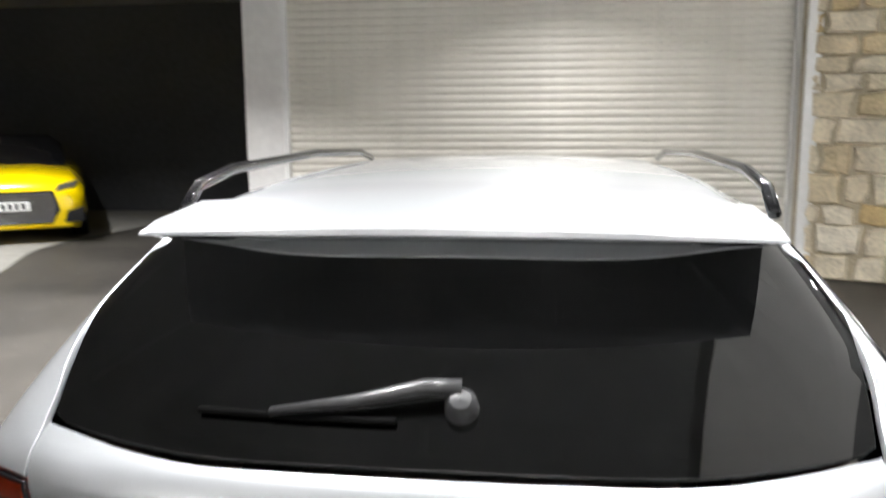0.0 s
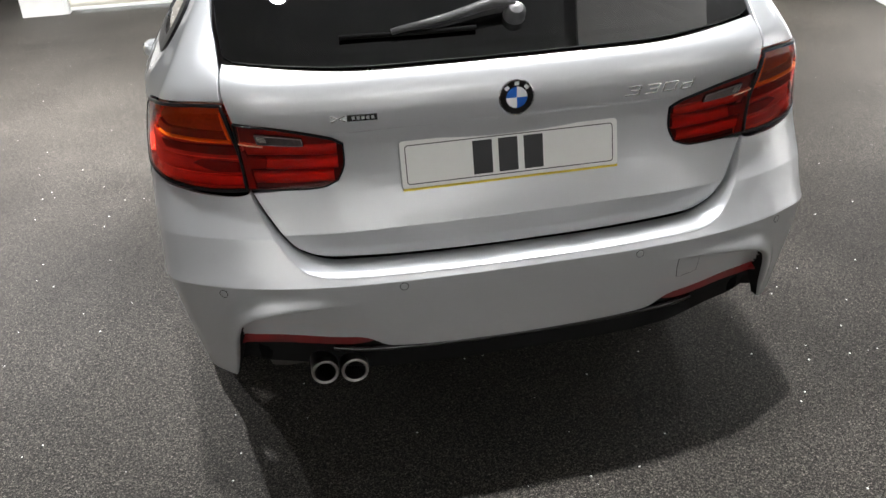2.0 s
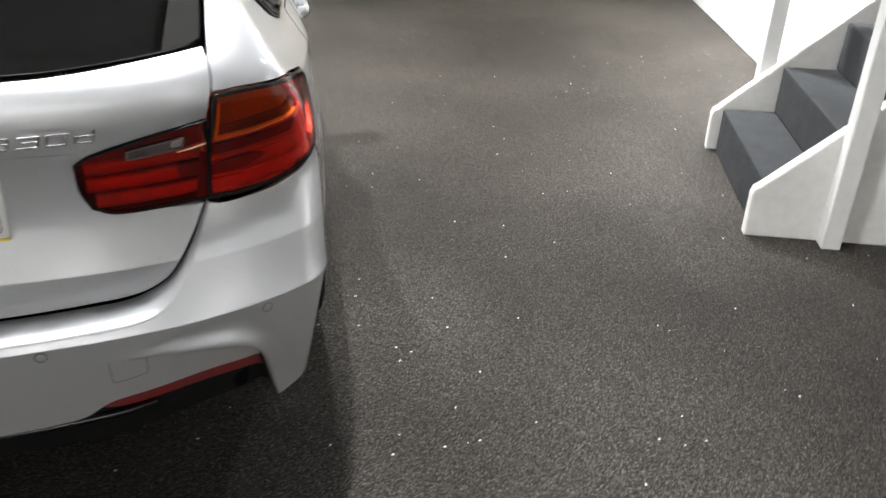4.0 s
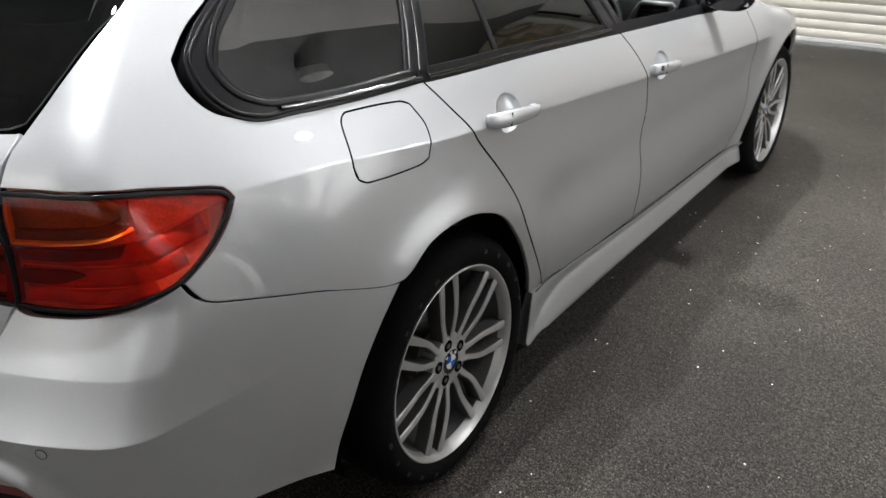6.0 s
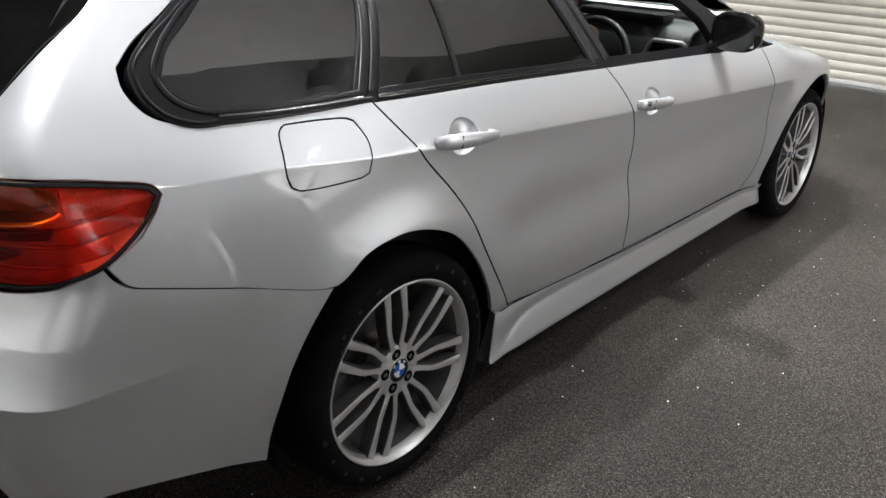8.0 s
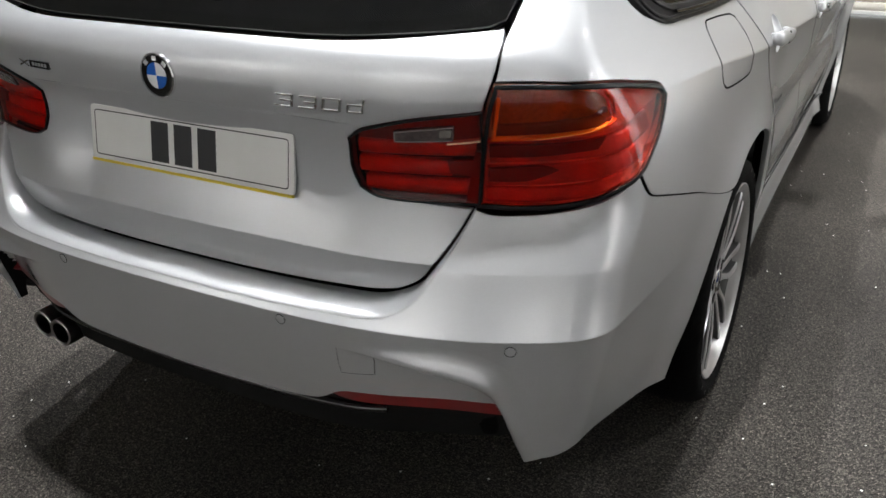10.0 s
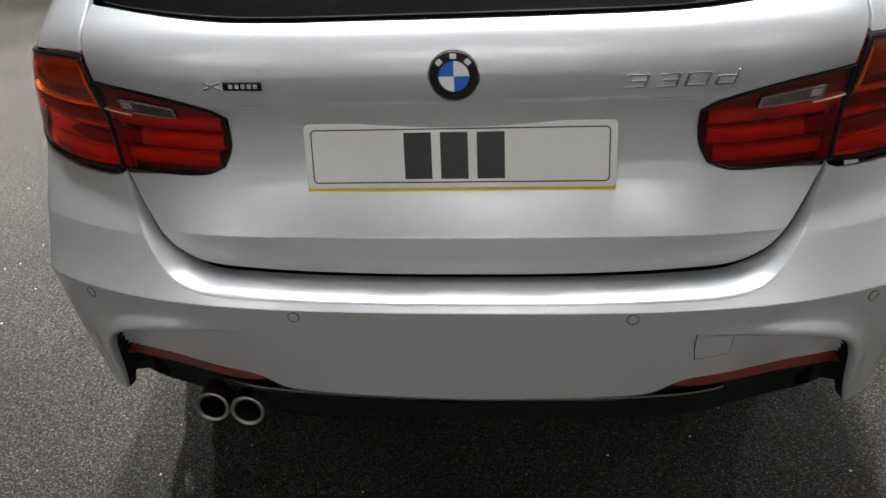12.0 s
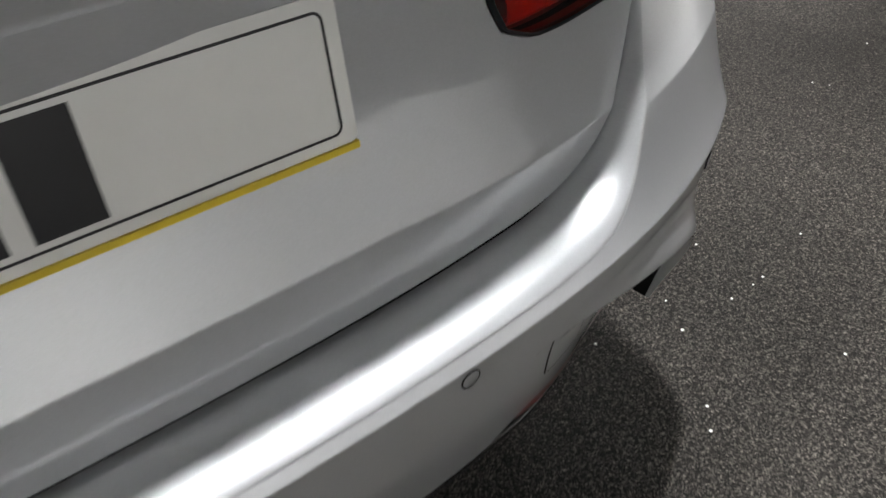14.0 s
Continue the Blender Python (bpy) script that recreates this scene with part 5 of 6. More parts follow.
rev = [(.476, .9345), (.52, .9415), (.574, .9485), (.570, .926), (.52, .9205), (.473, .917)]
made = panel("reversing_lamp", aft, rev, LAMP_SMOKE, inner_lamp[0], step=.008, off=.0042, thick=.006, gap=.0, mirror=True, label="smoky clear reversing lamp window")
made[1].parent = inner_lamp[1]
bulb = panel("reversing_reflector", aft, [(.550, .930), (.568, .932), (.571, .945), (.553, .943)], LAMP_CHROME, made[0], step=.006, off=.0048, thick=.002, gap=.0, mirror=True)
bulb[1].parent = made[1]
edge_ = ribbon("window_edge", aft, rev, .0022, LAMP_WHITE, made[0], off=.0042, height=.0010, closed=True, mirror=True, step=.006)
edge_[1].parent = made[1]
# dark mark, then a strip that paints the shading beside the lamp joint
for q in ([(.558, .886), (.600, .889), (.599, .864), (.562, .866)], [(.603, .905), (.612, .900), (.604, .816), (.588, .817)]):
    made = panel("shade_block", aft, q, LAMP_DARK_RED, inner_lamp[0], step=.012, off=-.001, thick=.006, gap=.0, mirror=True)
    made[1].parent = inner_lamp[1]
made = ribbon("upper_line", aft, [(.560, .918), (.590, .922), (.612, .926)], .004, LAMP_BRIGHT, inner_lamp[0], off=.001, height=.003, mirror=True)
made[1].parent = inner_lamp[1]
rim = ribbon("lamp_rim", aft, [tuple(q) for q in shrink(rounded(tail_lamp_in, .012), .0016)], .0032, SATIN_BLACK, inner_lamp[0], height=.0012, off=.003, closed=True, mirror=True, label="black rim")
rim[1].parent = inner_lamp[1]

# number plate in the dish of the tailgate
plate_m = Matrix.Translation((0, .1205, .843)) @ Euler((radians(81.0), 0, 0)).to_matrix().to_4x4()


def plate_piece(name, w, h, cx, cy, lift, depth, material, parent, round_=0.0, label=""):
    b = bmesh.new()
    if round_:
        pts = []
        for sx, sy, a0 in ((1, 1, 0), (-1, 1, 90), (-1, -1, 180), (1, -1, 270)):
            for k in range(5):
                a = radians(a0 + k * 22.5)
                pts.append((cx + sx * (w / 2 - round_) + round_ * math.cos(a), cy + sy * (h / 2 - round_) + round_ * math.sin(a)))
    else:
        pts = [(cx - w / 2, cy - h / 2), (cx + w / 2, cy - h / 2), (cx + w / 2, cy + h / 2), (cx - w / 2, cy + h / 2)]
    b = prism(pts, depth, plate_m @ Matrix.Translation((0, 0, lift)))
    return part(name, b, material, parent, label)


plate = plate_piece("number_plate", .520, .111, 0, 0, -.004, .006, PLATE_WHITE, tailgate, .008, "white number plate with three black marks")
def plate_ring(w, h, r, wide):
    """The thin printed line round the plate, with rounded corners."""
    b, loops = bmesh.new(), []
    for inset in (0, wide):
        pts = []
        for sx, sy, a0 in ((1, 1, 0), (-1, 1, 90), (-1, -1, 180), (1, -1, 270)):
            for k in range(7):
                a = radians(a0 + k * 15)
                q = max(r - inset, .001)
                pts.append(b.verts.new(plate_m @ Vector((sx * (w / 2 - r) + q * math.cos(a), sy * (h / 2 - r) + q * math.sin(a), .0024))))
        loops.append(pts)
    n = len(loops[0])
    for i in range(n):
        b.faces.new((loops[0][i], loops[0][(i + 1) % n], loops[1][(i + 1) % n], loops[1][i]))
    bmesh.ops.recalc_face_normals(b, faces=b.faces)
    return b


part("border_line", plate_ring(.498, .0925, .008, .0022), PLATE_BLACK, plate)
for k in range(3):
    plate_piece("plate_mark", .046, .079, -.068 + .061 * k, .0, .0021, .0004, PLATE_BLACK, plate)
plate_piece("yellow_edge", .518, .0052, 0, -.0572, -.002, .007, PLATE_YELLOW, plate, 0, "yellow strip under the plate")

# round badge, chrome lettering bars, wiper
p, g = spot(aft, 0.002, .990, None, .001)
bm_ = Matrix.Translation(p) @ g.to_track_quat("Z", "Y").to_matrix().to_4x4()
up = (bm_.inverted().to_3x3() @ Vector((0, 0, 1)))
bm_ = bm_ @ Matrix.Rotation(math.atan2(up.y, up.x) - math.pi / 2, 4, "Z")


def roundel(m, R, parent):
    b = lathe([(-.004, R), (.003, R), (.0045, R * .96), (.0045, R * .93)], 40, "Z")
    bmesh.ops.transform(b, verts=b.verts, matrix=m)
    ring = part("badge", b, CHROME, parent, "round badge, black ring round blue and white quarters", 40)
    b = lathe([(.003, R * .93), (.0042, R * .90), (.0042, R * .60), (.003, R * .58)], 40, "Z")
    bmesh.ops.transform(b, verts=b.verts, matrix=m)
    part("badge_ring", b, BLACK_GLOSS, ring)
    for k in range(4):
        pts = [(0, 0)] + [(R * .58 * math.cos(a), R * .58 * math.sin(a)) for a in np.linspace(k * math.pi / 2, (k + 1) * math.pi / 2, 8)]
        part("badge_quarter", prism(pts, .0045, m), BLUE if k in (1, 3) else WHITE_ENAMEL, ring)
    for deg in (45, 90, 135):
        tick = m @ Matrix.Rotation(radians(deg), 4, "Z") @ Matrix.Translation((R * .76, 0, .0043))
        part("badge_mark", box((R * .20, R * .24, .0008), m=tick), WHITE_ENAMEL, ring)


roundel(bm_, .041, tailgate)
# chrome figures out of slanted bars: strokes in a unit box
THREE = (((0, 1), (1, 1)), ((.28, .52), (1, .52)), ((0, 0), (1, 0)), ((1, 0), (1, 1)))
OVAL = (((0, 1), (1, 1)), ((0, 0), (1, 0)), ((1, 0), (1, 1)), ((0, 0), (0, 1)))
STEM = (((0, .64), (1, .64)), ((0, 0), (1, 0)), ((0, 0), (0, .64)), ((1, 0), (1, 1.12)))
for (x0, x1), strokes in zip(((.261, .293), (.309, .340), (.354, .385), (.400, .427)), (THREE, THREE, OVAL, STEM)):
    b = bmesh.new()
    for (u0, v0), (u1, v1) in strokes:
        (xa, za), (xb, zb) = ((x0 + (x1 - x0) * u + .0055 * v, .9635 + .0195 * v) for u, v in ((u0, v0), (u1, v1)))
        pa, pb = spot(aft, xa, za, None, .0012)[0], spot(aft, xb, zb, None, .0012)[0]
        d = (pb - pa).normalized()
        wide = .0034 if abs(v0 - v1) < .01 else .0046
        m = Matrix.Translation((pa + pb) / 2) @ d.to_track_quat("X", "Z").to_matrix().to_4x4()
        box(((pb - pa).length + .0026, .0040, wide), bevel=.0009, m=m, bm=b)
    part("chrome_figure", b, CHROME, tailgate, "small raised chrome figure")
pa, g = spot(aft, -.340, .977, None, 0)
sl = Euler((0, 0, math.atan2(spot(aft, -.31, .977)[0].y - spot(aft, -.41, .977)[0].y, .10))).to_matrix().to_4x4()
bar = part("dark_mark", box((.066, .005, .0145), bevel=.001, m=Matrix.Translation(pa) @ sl), BLACK_GLOSS, tailgate, "small dark bar with a chrome cross")
for k in range(5):
    part("bar_mark", box((.0065, .0012, .0066), (-.019 + .0105 * k, -.003, .0002), m=Matrix.Translation(pa) @ sl), ALLOY, bar)
for s in (1, -1):
    part("chrome_mark", box((.034, .006, .0035), bevel=.0008, m=Matrix.Translation(pa + Vector((-.052, .006, 0))) @ sl @ Euler((0, s * .38, 0)).to_matrix().to_4x4()), CHROME, tailgate)


def wiper():
    a = [spot(aft, .035, 1.150, None, .030)[0], spot(aft, -.02, 1.148, None, .034)[0], spot(aft, -.12, 1.132, None, .026)[0], spot(aft, -.25, 1.118, None, .018)[0]]
    arm = part("wiper_arm", tube(a, [.014, .013, .010, .007], 10), WIPER, tailgate, "black rear wiper arm", 60)
    b = [spot(aft, -.06, 1.116, None, .012)[0], spot(aft, -.2, 1.116, None, .012)[0], spot(aft, -.365, 1.118, None, .012)[0]]
    part("wiper_blade", tube(b, .006, 8), RUBBER, arm, "", 60)
    p, g = spot(aft, .035, 1.135, None, .004)
    hub = lathe([(0, .026), (.022, .024), (.032, .016), (.034, .001)], 24, "Z")
    bmesh.ops.transform(hub, verts=hub.verts, matrix=Matrix.Translation(p) @ g.to_track_quat("Z", "Y").to_matrix().to_4x4())
    part("wiper_pivot", hub, WIPER, arm, "", 40)


wiper()

# twin exhaust tips
for x, y in ((-.490, .055), (-.418, .045)):
    b = lathe([(0, .026), (-.002, .031), (0, .0335), (.010, .034), (.16, .033), (.16, .028), (.01, .0265)], 32, "Y", close=True)
    bmesh.ops.translate(b, verts=b.verts, vec=(x, y, .358))
    tip = part("exhaust_tip", b, TIP, car, "round chrome exhaust tip", 40)
    b = lathe([(.02, .027), (.12, .027), (.12, .0005)], 24, "Y")
    bmesh.ops.translate(b, verts=b.verts, vec=(x, y, .358))
    part("soot_lining", b, DARK_GAP, tip)
silencer = box((.44, .22, .16), (-.42, .34, .34), .05)
part("silencer", silencer, STEEL, car, "grey steel silencer", 50)


# wheels
def spoke_pair(R, k, n, face, skin):
    """Two flat-faced bars from the hub plate to the rim: the bright faces (skin) or the darker flanks behind."""
    b = bmesh.new()
    base = k * 2 * math.pi / n + 1.66
    for s in (-1, 1):
        rows = []
        for i in range(11):
            t = i / 10
            r = .058 + (R - .006 - .058) * t
            lat = s * (.0135 + .0150 * smooth(0, .5, t) + .001 * math.sin(t * math.pi))
            a = base + math.asin(min(.8, lat / r))
            w = .0076 + .0046 * t - .0014 * math.sin(t * math.pi) + .004 * math.exp(-t / .09)
            x = face - .0105 + .0115 * t + .004 * math.sin(t * math.pi)
            d = Vector((0, -math.sin(base), math.cos(base)))
            p = Vector((0, math.cos(base), math.sin(base))) * math.sqrt(r * r - lat * lat) + d * lat
            if skin:
                rows.append([b.verts.new((x + dx, *(p + d * dw)[1:])) for dx, dw in ((-.0030, -w), (0, -w * .80), (.0004, 0), (0, w * .80), (-.0030, w))])
            else:
                rows.append([b.verts.new((x + dx, *(p + d * dw)[1:])) for dx, dw in ((-.040, -w * 1.15), (-.0028, -w * .985), (-.0028, w * .985), (-.040, w * 1.15))])
        m = len(rows[0])
        for u, v in zip(rows, rows[1:]):
            for j in range(m - 1 if skin else m):
                b.faces.new((u[j], u[(j + 1) % m], v[(j + 1) % m], v[j]))
    bmesh.ops.recalc_face_normals(b, faces=b.faces)
    return b


def wheel(x_face, y, z, parent):
    """Right-hand wheel, turned about its axle; x_face: outer lip of the rim."""
    R = .2585
    T = Matrix.Translation((x_face, y, z))
    def put(b):
        bmesh.ops.transform(b, verts=b.verts, matrix=T)
        return b
    hold = new("wheel")
    hold.matrix_basis = Matrix.Identity(4)
    hold.parent = parent
    tagged(hold, "silver double-spoke alloy wheel with a low-profile tyre")
    tyre = [(-.215, R - .008), (-.225, .285), (-.215, .312), (-.190, .3255), (-.16, .330), (-.10, .331), (-.045, .329), (-.018, .3235), (.002, .310), (.010, .290), (.006, .270), (-.004, R - .004), (-.02, R - .012)]
    part("tyre", put(lathe(tyre, 72, "X", close=True)), RUBBER, hold, "black low-profile tyre", 35)
    grooves = lathe([(-.075, .3312), (-.075, .325), (-.083, .325), (-.083, .3312)], 72, "X")
    lathe([(-.14, .3312), (-.14, .325), (-.148, .325), (-.148, .3312)], 72, "X", grooves)
    part("tread_groove", put(grooves), DARK_GAP, hold)
    for k in range(26):
        if k % 13 in (3, 4, 5, 11, 12):
            continue
        a = k * 2 * math.pi / 26 + .35
        mk = box((.0012, .012 + .006 * (k % 3 == 0), .011), (.0098, 0, .2905), .0004)
        bmesh.ops.transform(mk, verts=mk.verts, matrix=Euler((a, 0, 0)).to_matrix().to_4x4())
        part("tyre_mark", put(mk), RUBBER_MARK, hold)
    rimp = [(-.006, R - .004), (.002, R - .001), (.003, R - .004), (-.001, R - .010), (-.012, R - .015), (-.026, R - .021), (-.03, R - .016)]
    part("rim", put(lathe(rimp, 72, "X", close=True)), ALLOY, hold, "silver rim", 40)
    part("rim_barrel", put(lathe([(-.026, R - .0205), (-.065, R - .028), (-.12, R - .050), (-.19, R - .05), (-.21, R - .010)], 72, "X")), ALLOY_MID, hold, "", 40)
    for k in range(7):
        arm = part("spoke", put(spoke_pair(R - .008, k, 7, -.012, False)), ALLOY_DARK, hold, "", 50)
        part("spoke_face", put(spoke_pair(R - .008, k, 7, -.012, True)), ALLOY, arm, "", 50)
    hubm = lathe([(-.075, .074), (-.032, .075), (-.0245, .073), (-.0225, .069), (-.0220, .040), (-.0215, .037), (-.0200, .034)], 48, "X")
    part("hub", put(hubm), ALLOY, hold, "", 35)
    for k in range(5):
        a = k * 2 * math.pi / 5 + .5
        c = lathe([(-.0224, .0158), (-.0212, .0158), (-.0212, .0004)], 20, "X")
        bmesh.ops.translate(c, verts=c.verts, vec=(0, .0495 * math.cos(a), .0495 * math.sin(a)))
        part("bolt_well", put(c), DARK_GAP, hold)
        c = lathe([(-.0216, .007), (-.0202, .0066), (-.0200, .005), (-.0200, .0004)], 6, "X")
        bmesh.ops.translate(c, verts=c.verts, vec=(0, .0495 * math.cos(a), .0495 * math.sin(a)))
        part("wheel_bolt", put(c), ALLOY_DARK, hold)
    m = Matrix.Translation((x_face - .0235, y, z)) @ Euler((math.pi / 2, 0, math.pi / 2)).to_matrix().to_4x4()
    roundel(m, .034, hold)
    disc = lathe([(-.115, .075), (-.115, .160), (-.118, .163), (-.140, .163), (-.140, .075)], 48, "X", close=True)
    lathe([(-.115, .078), (-.075, .072), (-.070, .060)], 32, "X", disc)
    part("brake_disc", put(disc), STEEL, hold, "worn steel brake disc", 40)
    cal = bmesh.new()
    for i in range(7):
        a = radians(150 + i * 10)
        box((.07, .035, .065), (-.125, 0, 0), .008, Matrix.Translation((0, .150 * math.cos(a), .150 * math.sin(a))) @ Euler((a - math.pi / 2, 0, 0)).to_matrix().to_4x4(), cal)
    part("brake_caliper", put(cal), ALLOY_DARK, hold, "", 40)
    return hold


def well(y, r):
    """Dark wheel housing behind the tyre."""
    b = lathe([(.845, r), (.50, r), (.50, .05)], 40, "X")
    bmesh.ops.delete(b, geom=[v for v in b.verts if v.co.z < -.16], context="VERTS")
    bmesh.ops.translate(b, verts=b.verts, vec=(0, y, .345))
    return part("wheel_arch_liner", b, DARK_GAP, car, "", 40)


for yy, face, rr in ((1.04, .880, .405), (3.85, .874, .415)):
    right = wheel(face, yy, .331, car)
    left = copy_thing(right, Euler((0, 0, math.pi)).to_matrix().to_4x4() @ Matrix.Translation((0, 0, 0)))
    left.matrix_basis = Matrix.Translation((0, 2 * yy, 0)) @ Euler((0, 0, math.pi)).to_matrix().to_4x4()
    mirrored(well(yy, rr))

# floor pan: unseen dark boxes, added to stop light leaking through the car
part("underbody", box((1.36, 3.9, .10), (0, 2.45, .25), .03), DARK_GAP, car)
for sg in (-1, 1):
    part("sill_pan", box((.13, 1.98, .08), (sg * .715, 2.45, .235), .02), DARK_GAP, car)
part("cabin_floor", box((1.50, 1.96, .03), (0, 2.45, .30), .006), DARK_GAP, car)
part("boot_floor", box((1.02, 1.16, .03), (0, .86, .47), .006), DARK_GAP, car)
part("rear_pan", box((1.30, .42, .10), (0, .36, .40), .03), DARK_GAP, car)


# door handles, each over a scooped cup cut into the door
def handle(y, z, length):
    p, g = spot(flank, y + length / 2, z, None, 0)
    T = Matrix.Translation(p) @ Euler((-.085, 0, 0)).to_matrix().to_4x4()
    b = bmesh.new()
    rows = []
    for i in range(23):
        t = i / 22
        yy = (t - .5) * length
        bow = .019 * math.sin(t * math.pi)**.4 + .006
        h = (.0235 - .0085 * t - .001 * math.sin(t * math.pi)) * math.sin(min(max(t, .015), .985) * math.pi)**.18
        d = .0120 * math.sin(min(max(t, .015), .985) * math.pi)**.25
        rows.append([b.verts.new((bow + d * math.cos(a) - .002, yy, h * math.sin(a))) for a in np.linspace(0, 2 * math.pi, 14, endpoint=False)])
    for u, v in zip(rows, rows[1:]):
        for j in range(14):
            b.faces.new((u[j], u[(j + 1) % 14], v[(j + 1) % 14], v[j]))
    b.faces.new(rows[0]), b.faces.new(rows[-1])
    bmesh.ops.recalc_face_normals(b, faces=b.faces)
    bmesh.ops.transform(b, verts=b.verts, matrix=T)
    hold = part("door_handle", b, SILVER, None, "silver pull handle", 60)
    for yy, w in ((-.5, .030), (.5, .026)):
        part("handle_foot", box((.018, w, .024), (.002, yy * (length - .045), 0), .006, T), SILVER, hold, "", 50)
    part("handle_joint", box((.0170, .0016, .0300), (.0232, -length * .22, 0), 0, T), DARK_GAP, hold)
    # the scoop
    cy, cz, ry, rz = y + length * .47, z + .003, CUP[0], CUP[1]
    rings = []
    for k, (f, deep) in enumerate(((1.02, 0), (1, -.0012), (.96, -.005), (.88, -.010), (.7, -.0155), (.45, -.019), (.2, -.0205), (.03, -.021))):
        a = np.linspace(0, 2 * math.pi, 40, endpoint=False)
        q, gg = on_form(flank, cy + ry * f * np.cos(a), cz + rz * f * np.sin(a))
        q[:, 0] += deep
        rings.append(q)
    F = [(r * 40 + i, r * 40 + (i + 1) % 40, (r + 1) * 40 + (i + 1) % 40, (r + 1) * 40 + i) for r in range(len(rings) - 1) for i in range(40)]
    cup = mesh_object("handle_cup", np.concatenate(rings), F, SILVER, hold, "", True)
    return hold


for (yy, zz, ln), dr in zip(HANDLES, doors):
    h = handle(yy, zz, ln)
    if dr is doors[1]:
        p, g = spot(flank, yy + .030, zz + .004, None, .0325)
        b = lathe([(-.004, .008), (.0, .008), (.0008, .007), (.0008, .0004)], 20, "X")
        bmesh.ops.translate(b, verts=b.verts, vec=p)
        part("lock_barrel", b, CHROME_DARK, h, "", 40)
    h.parent = dr[0]
    lh = mirrored(h)
    lh.parent = dr[1]
    for c in h.children:
        k = mirrored(c)
        k.parent = lh


# mirrors
def mirror_shape():
    b = bmesh.new()
    bmesh.ops.create_uvsphere(b, u_segments=24, v_segments=16, radius=1)
    for v in b.verts:
        c = v.co
        v.co = Vector((math.copysign(abs(c.x)**.75, c.x), c.y, math.copysign(abs(c.z)**.7, c.z)))
        if v.co.y < -.12:
            v.co.y = -.12 + (v.co.y + .12) * .12
    bmesh.ops.transform(b, verts=b.verts, matrix=Matrix.Translation((.915, 2.755, 1.037)) @ Matrix.Diagonal((.096, .082, .073, 1)))
    return b


mr = part("door_mirror", mirror_shape(), BLACK_GLOSS, doors[1][0], "gloss black door mirror", 50)
part("mirror_glass", box((.145, .003, .105), (.918, 2.742, 1.039), .001), CHROME, mr, "mirror glass")
part("mirror_foot", tube([(.81, 2.80, .960), (.85, 2.795, .975), (.89, 2.78, .995)], [.03, .024, .022], 10), BLACK_PLASTIC, mr, "", 50)
ml = mirrored(mr)
ml.parent = doors[1][1]
ml.data.materials[0] = SILVER
tagged(ml, "silver door mirror")

for o in car.children_recursive:
    if o.type == "MESH" and o.data.materials and o.data.materials[0] in (RED_LENS, AMBER_LENS, CLEAR_LENS):
        o.visible_shadow = False


# ---- inside the estate car ----
def seat(x, y, name="front_seat"):
    hold = new(name)
    hold.parent = car
    tagged(hold, "dark brown leather seat with a headrest")
    part("cushion", box((.50, .52, .16), (x, y + .25, .42), .05), LEATHER, hold, "", 50)
    m = Matrix.Translation((x, y - .02, .78)) @ Euler((radians(-16), 0, 0)).to_matrix().to_4x4()
    part("backrest", box((.49, .15, .62), (0, 0, 0), .055, m), LEATHER, hold, "", 50)
    part("headrest", box((.27, .10, .18), (0, 0, .42), .04, m), LEATHER, hold, "", 50)
    return hold


seat(.37, 2.20), seat(-.37, 2.20)
bench = new("rear_bench")
bench.parent = car
tagged(bench, "dark brown rear bench with three backrests")
for x, w in ((-.42, .44), (0, .36), (.42, .44)):
    m = Matrix.Translation((x, 1.38, .80)) @ Euler((radians(-18), 0, 0)).to_matrix().to_4x4()
    part("backrest", box((w, .12, .56), (0, 0, 0), .03, m), LEATHER, bench, "", 50)
    part("headrest", box((.22, .08, .13), (0, 0, .33), .03, m), LEATHER, bench, "", 50)
part("cushion", box((1.24, .5, .16), (0, 1.66, .44), .04), LEATHER, bench, "", 50)
part("load_floor", box((1.08, 1.0, .03), (0, .78, .60), .005), TRIM_BROWN, car, "dark brown boot carpet")
for s in (-1, 1):
    part("boot_side", box((.04, .95, .44), (s * .60, .78, .82), .01), TRIM_BROWN, car)
part("load_cover", box((1.12, .70, .015), (0, .82, 1.02), .004), BLACK_PLASTIC, car, "black load cover")
dash = new("dashboard")
dash.parent = car
tagged(dash, "black dashboard with a silver vent surround and a screen")
rows = []
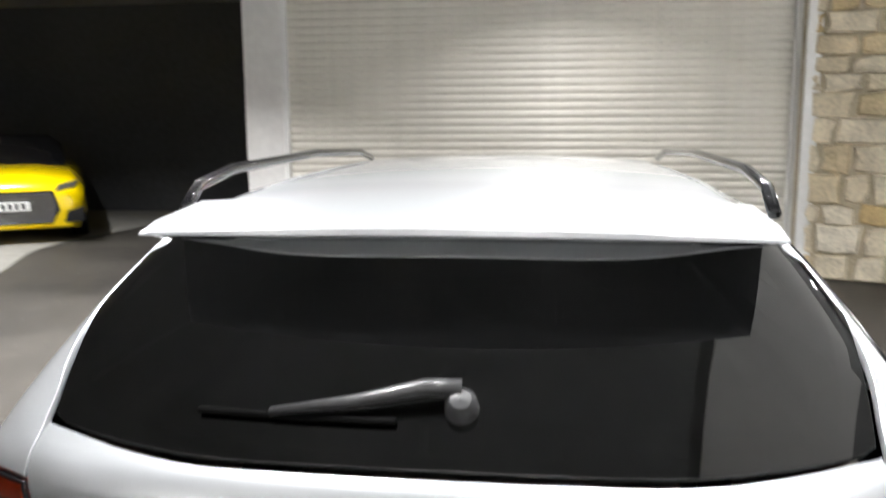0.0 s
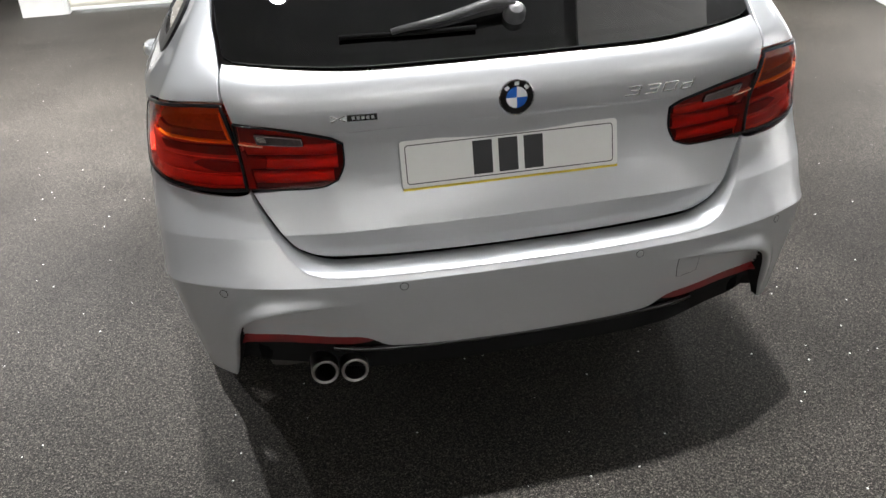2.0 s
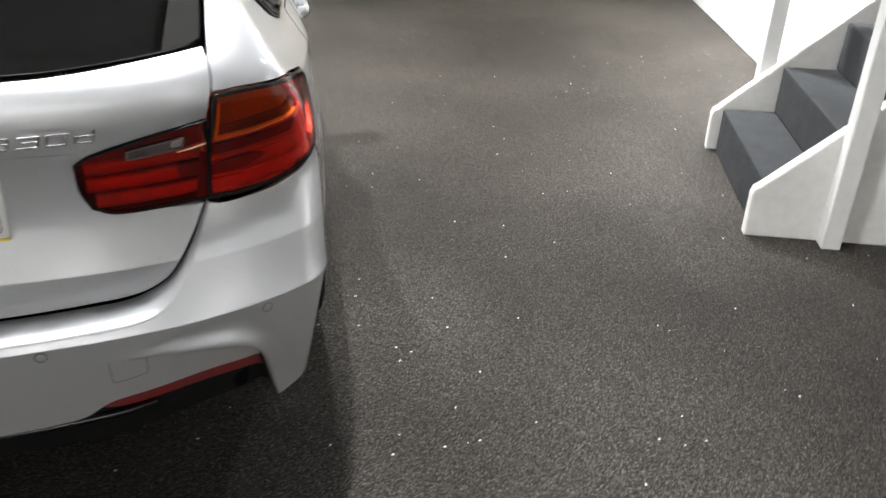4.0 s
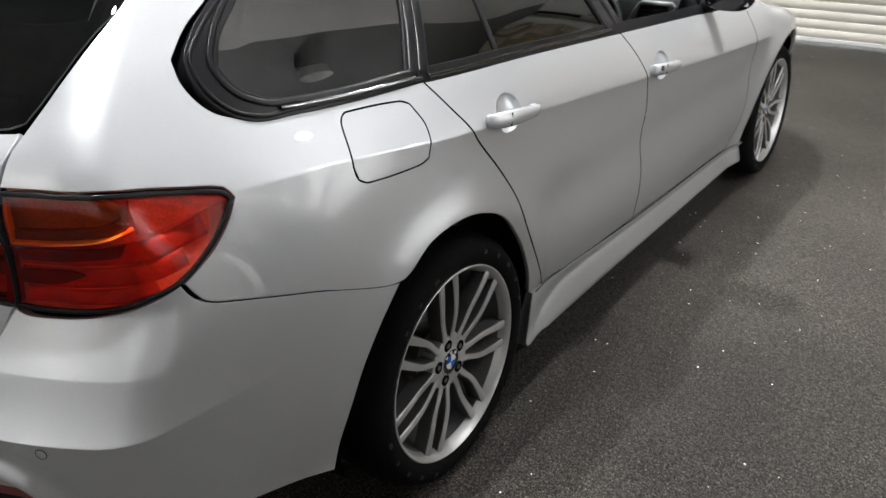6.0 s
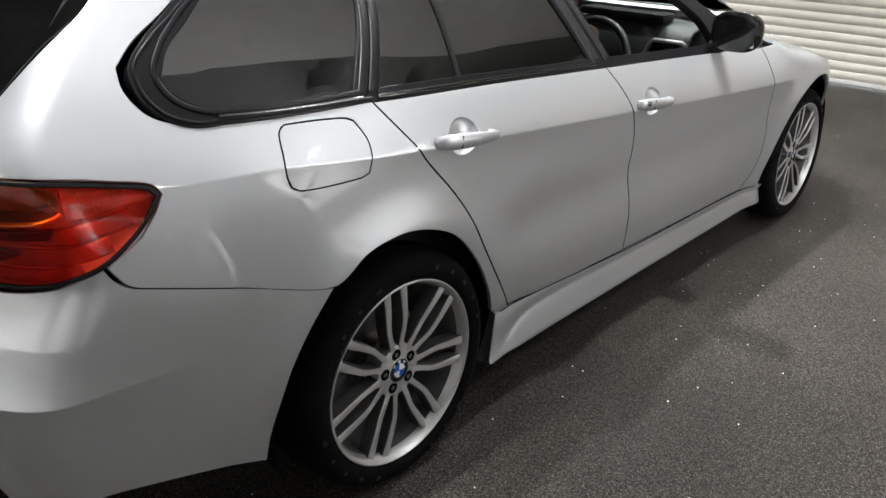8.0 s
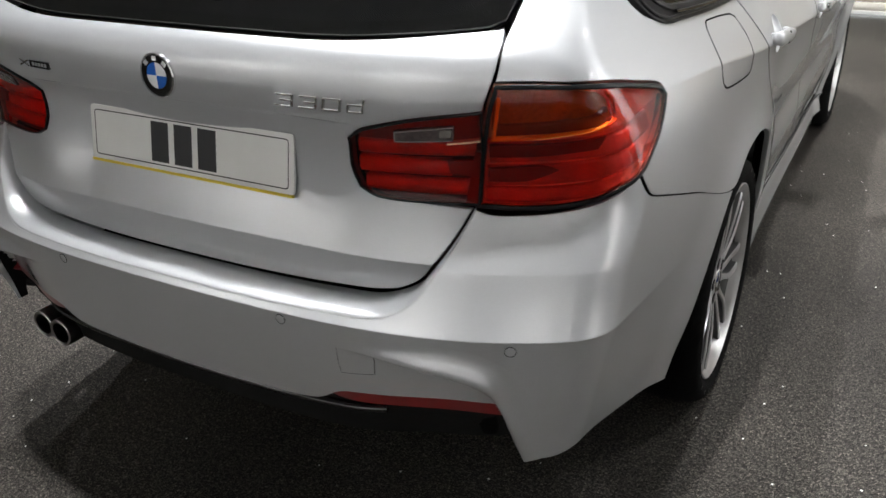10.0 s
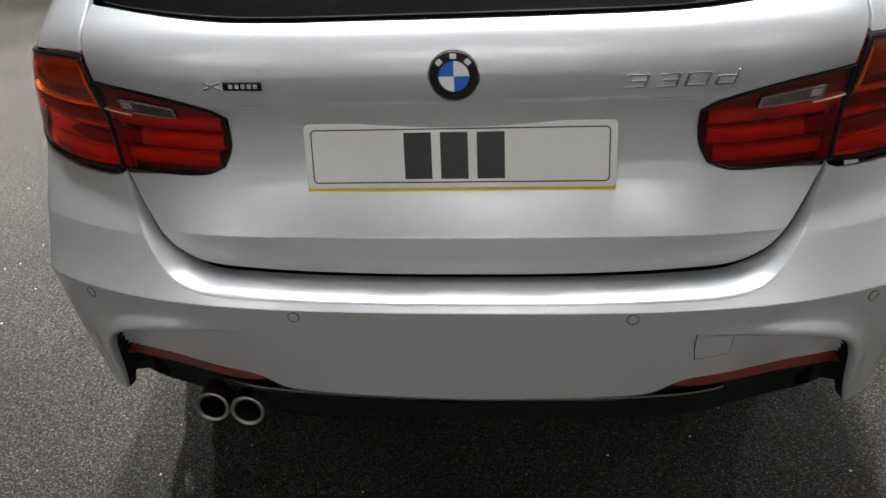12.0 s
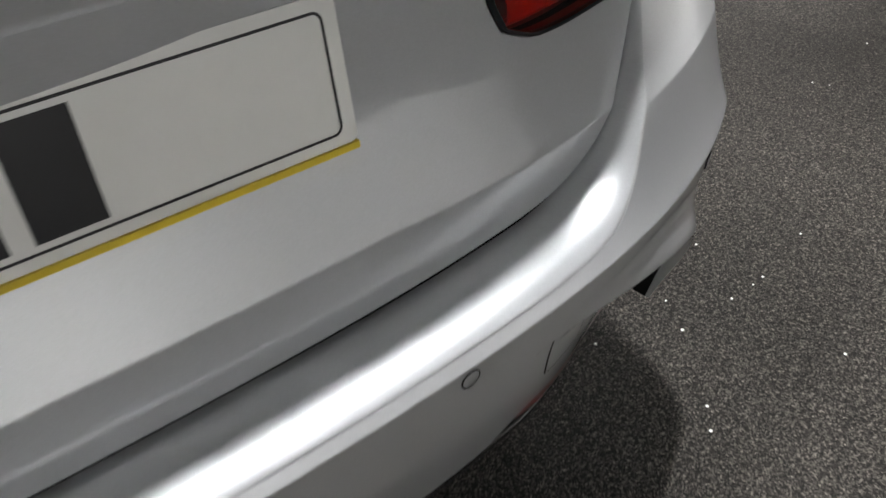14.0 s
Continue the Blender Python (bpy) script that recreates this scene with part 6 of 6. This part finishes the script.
for x in np.linspace(-.70, .70, 9):
    hump = .030 * math.exp(-((x - .37) / .20)**2)
    rows.append([(x, 2.84, .62), (x, 2.82, .84), (x, 2.83, .945), (x, 2.88, .99 + hump), (x, 2.97, 1.012 + hump), (x, 3.12, .995), (x, 3.20, .95), (x, 3.22, .62)])
part("dash_top", loft(rows), plain("dark_grey_dash", (.030, .031, .033), .55, grain=.15, size=200, bump=.2), dash, "", 50)
part("screen", box((.22, .015, .09), (-.05, 2.84, 1.00), .004), BLACK_GLOSS, dash, "")
for x in (.60, .14, -.14, -.60):
    v = part("vent", box((.13, .02, .06), (x + .01, 2.812, .925), .006), BLACK_PLASTIC, dash, "air vent in a silver surround")
    for k in range(4):
        part("vent_slat", box((.115, .008, .005), (x + .012, 2.800, .903 + k * .0145)), BLACK_GLOSS, v)
    outline = [(x - .085, 2.80, .888), (x - .045, 2.80, .952), (x - .035, 2.80, .960), (x + .09, 2.80, .962), (x + .098, 2.80, .955), (x + .095, 2.80, .935)]
    part("vent_frame", tube(outline, .0085, 8), ALLOY, v, "", 60)
part("screen_cowl", box((.40, .10, .035), (.37, 2.90, 1.035), .015), BLACK_PLASTIC, dash, "", 50)
wm_ = Matrix.Translation((.37, 2.62, .86)) @ Euler((radians(68), 0, 0)).to_matrix().to_4x4()
b = lathe([(math.cos(k * math.pi / 4) * .016, .18 + math.sin(k * math.pi / 4) * .016) for k in range(8)], 40, "Z", close=True)
bmesh.ops.transform(b, verts=b.verts, matrix=wm_)
sw = part("steering_wheel", b, BLACK_PLASTIC, dash, "black leather steering wheel", 60)
part("wheel_pad", box((.13, .12, .05), (0, 0, 0), .02, wm_), BLACK_PLASTIC, sw, "", 50)
for a in (0, math.pi, -math.pi / 2):
    part("wheel_spoke", box((.13, .035, .015), (.10, 0, 0), .005, wm_ @ Euler((0, 0, a)).to_matrix().to_4x4()), ALLOY_DARK, sw, "", 50)
for s in (-1, 1):
    part("door_card", box((.04, 2.1, .45), (s * .76, 2.1, .70), .02), BLACK_PLASTIC, car)
part("headlining", box((1.02, 1.9, .02), (0, 1.45, 1.375), .005), plain("grey_headlining", (.25, .24, .22), .9, grain=.1, size=100), car)
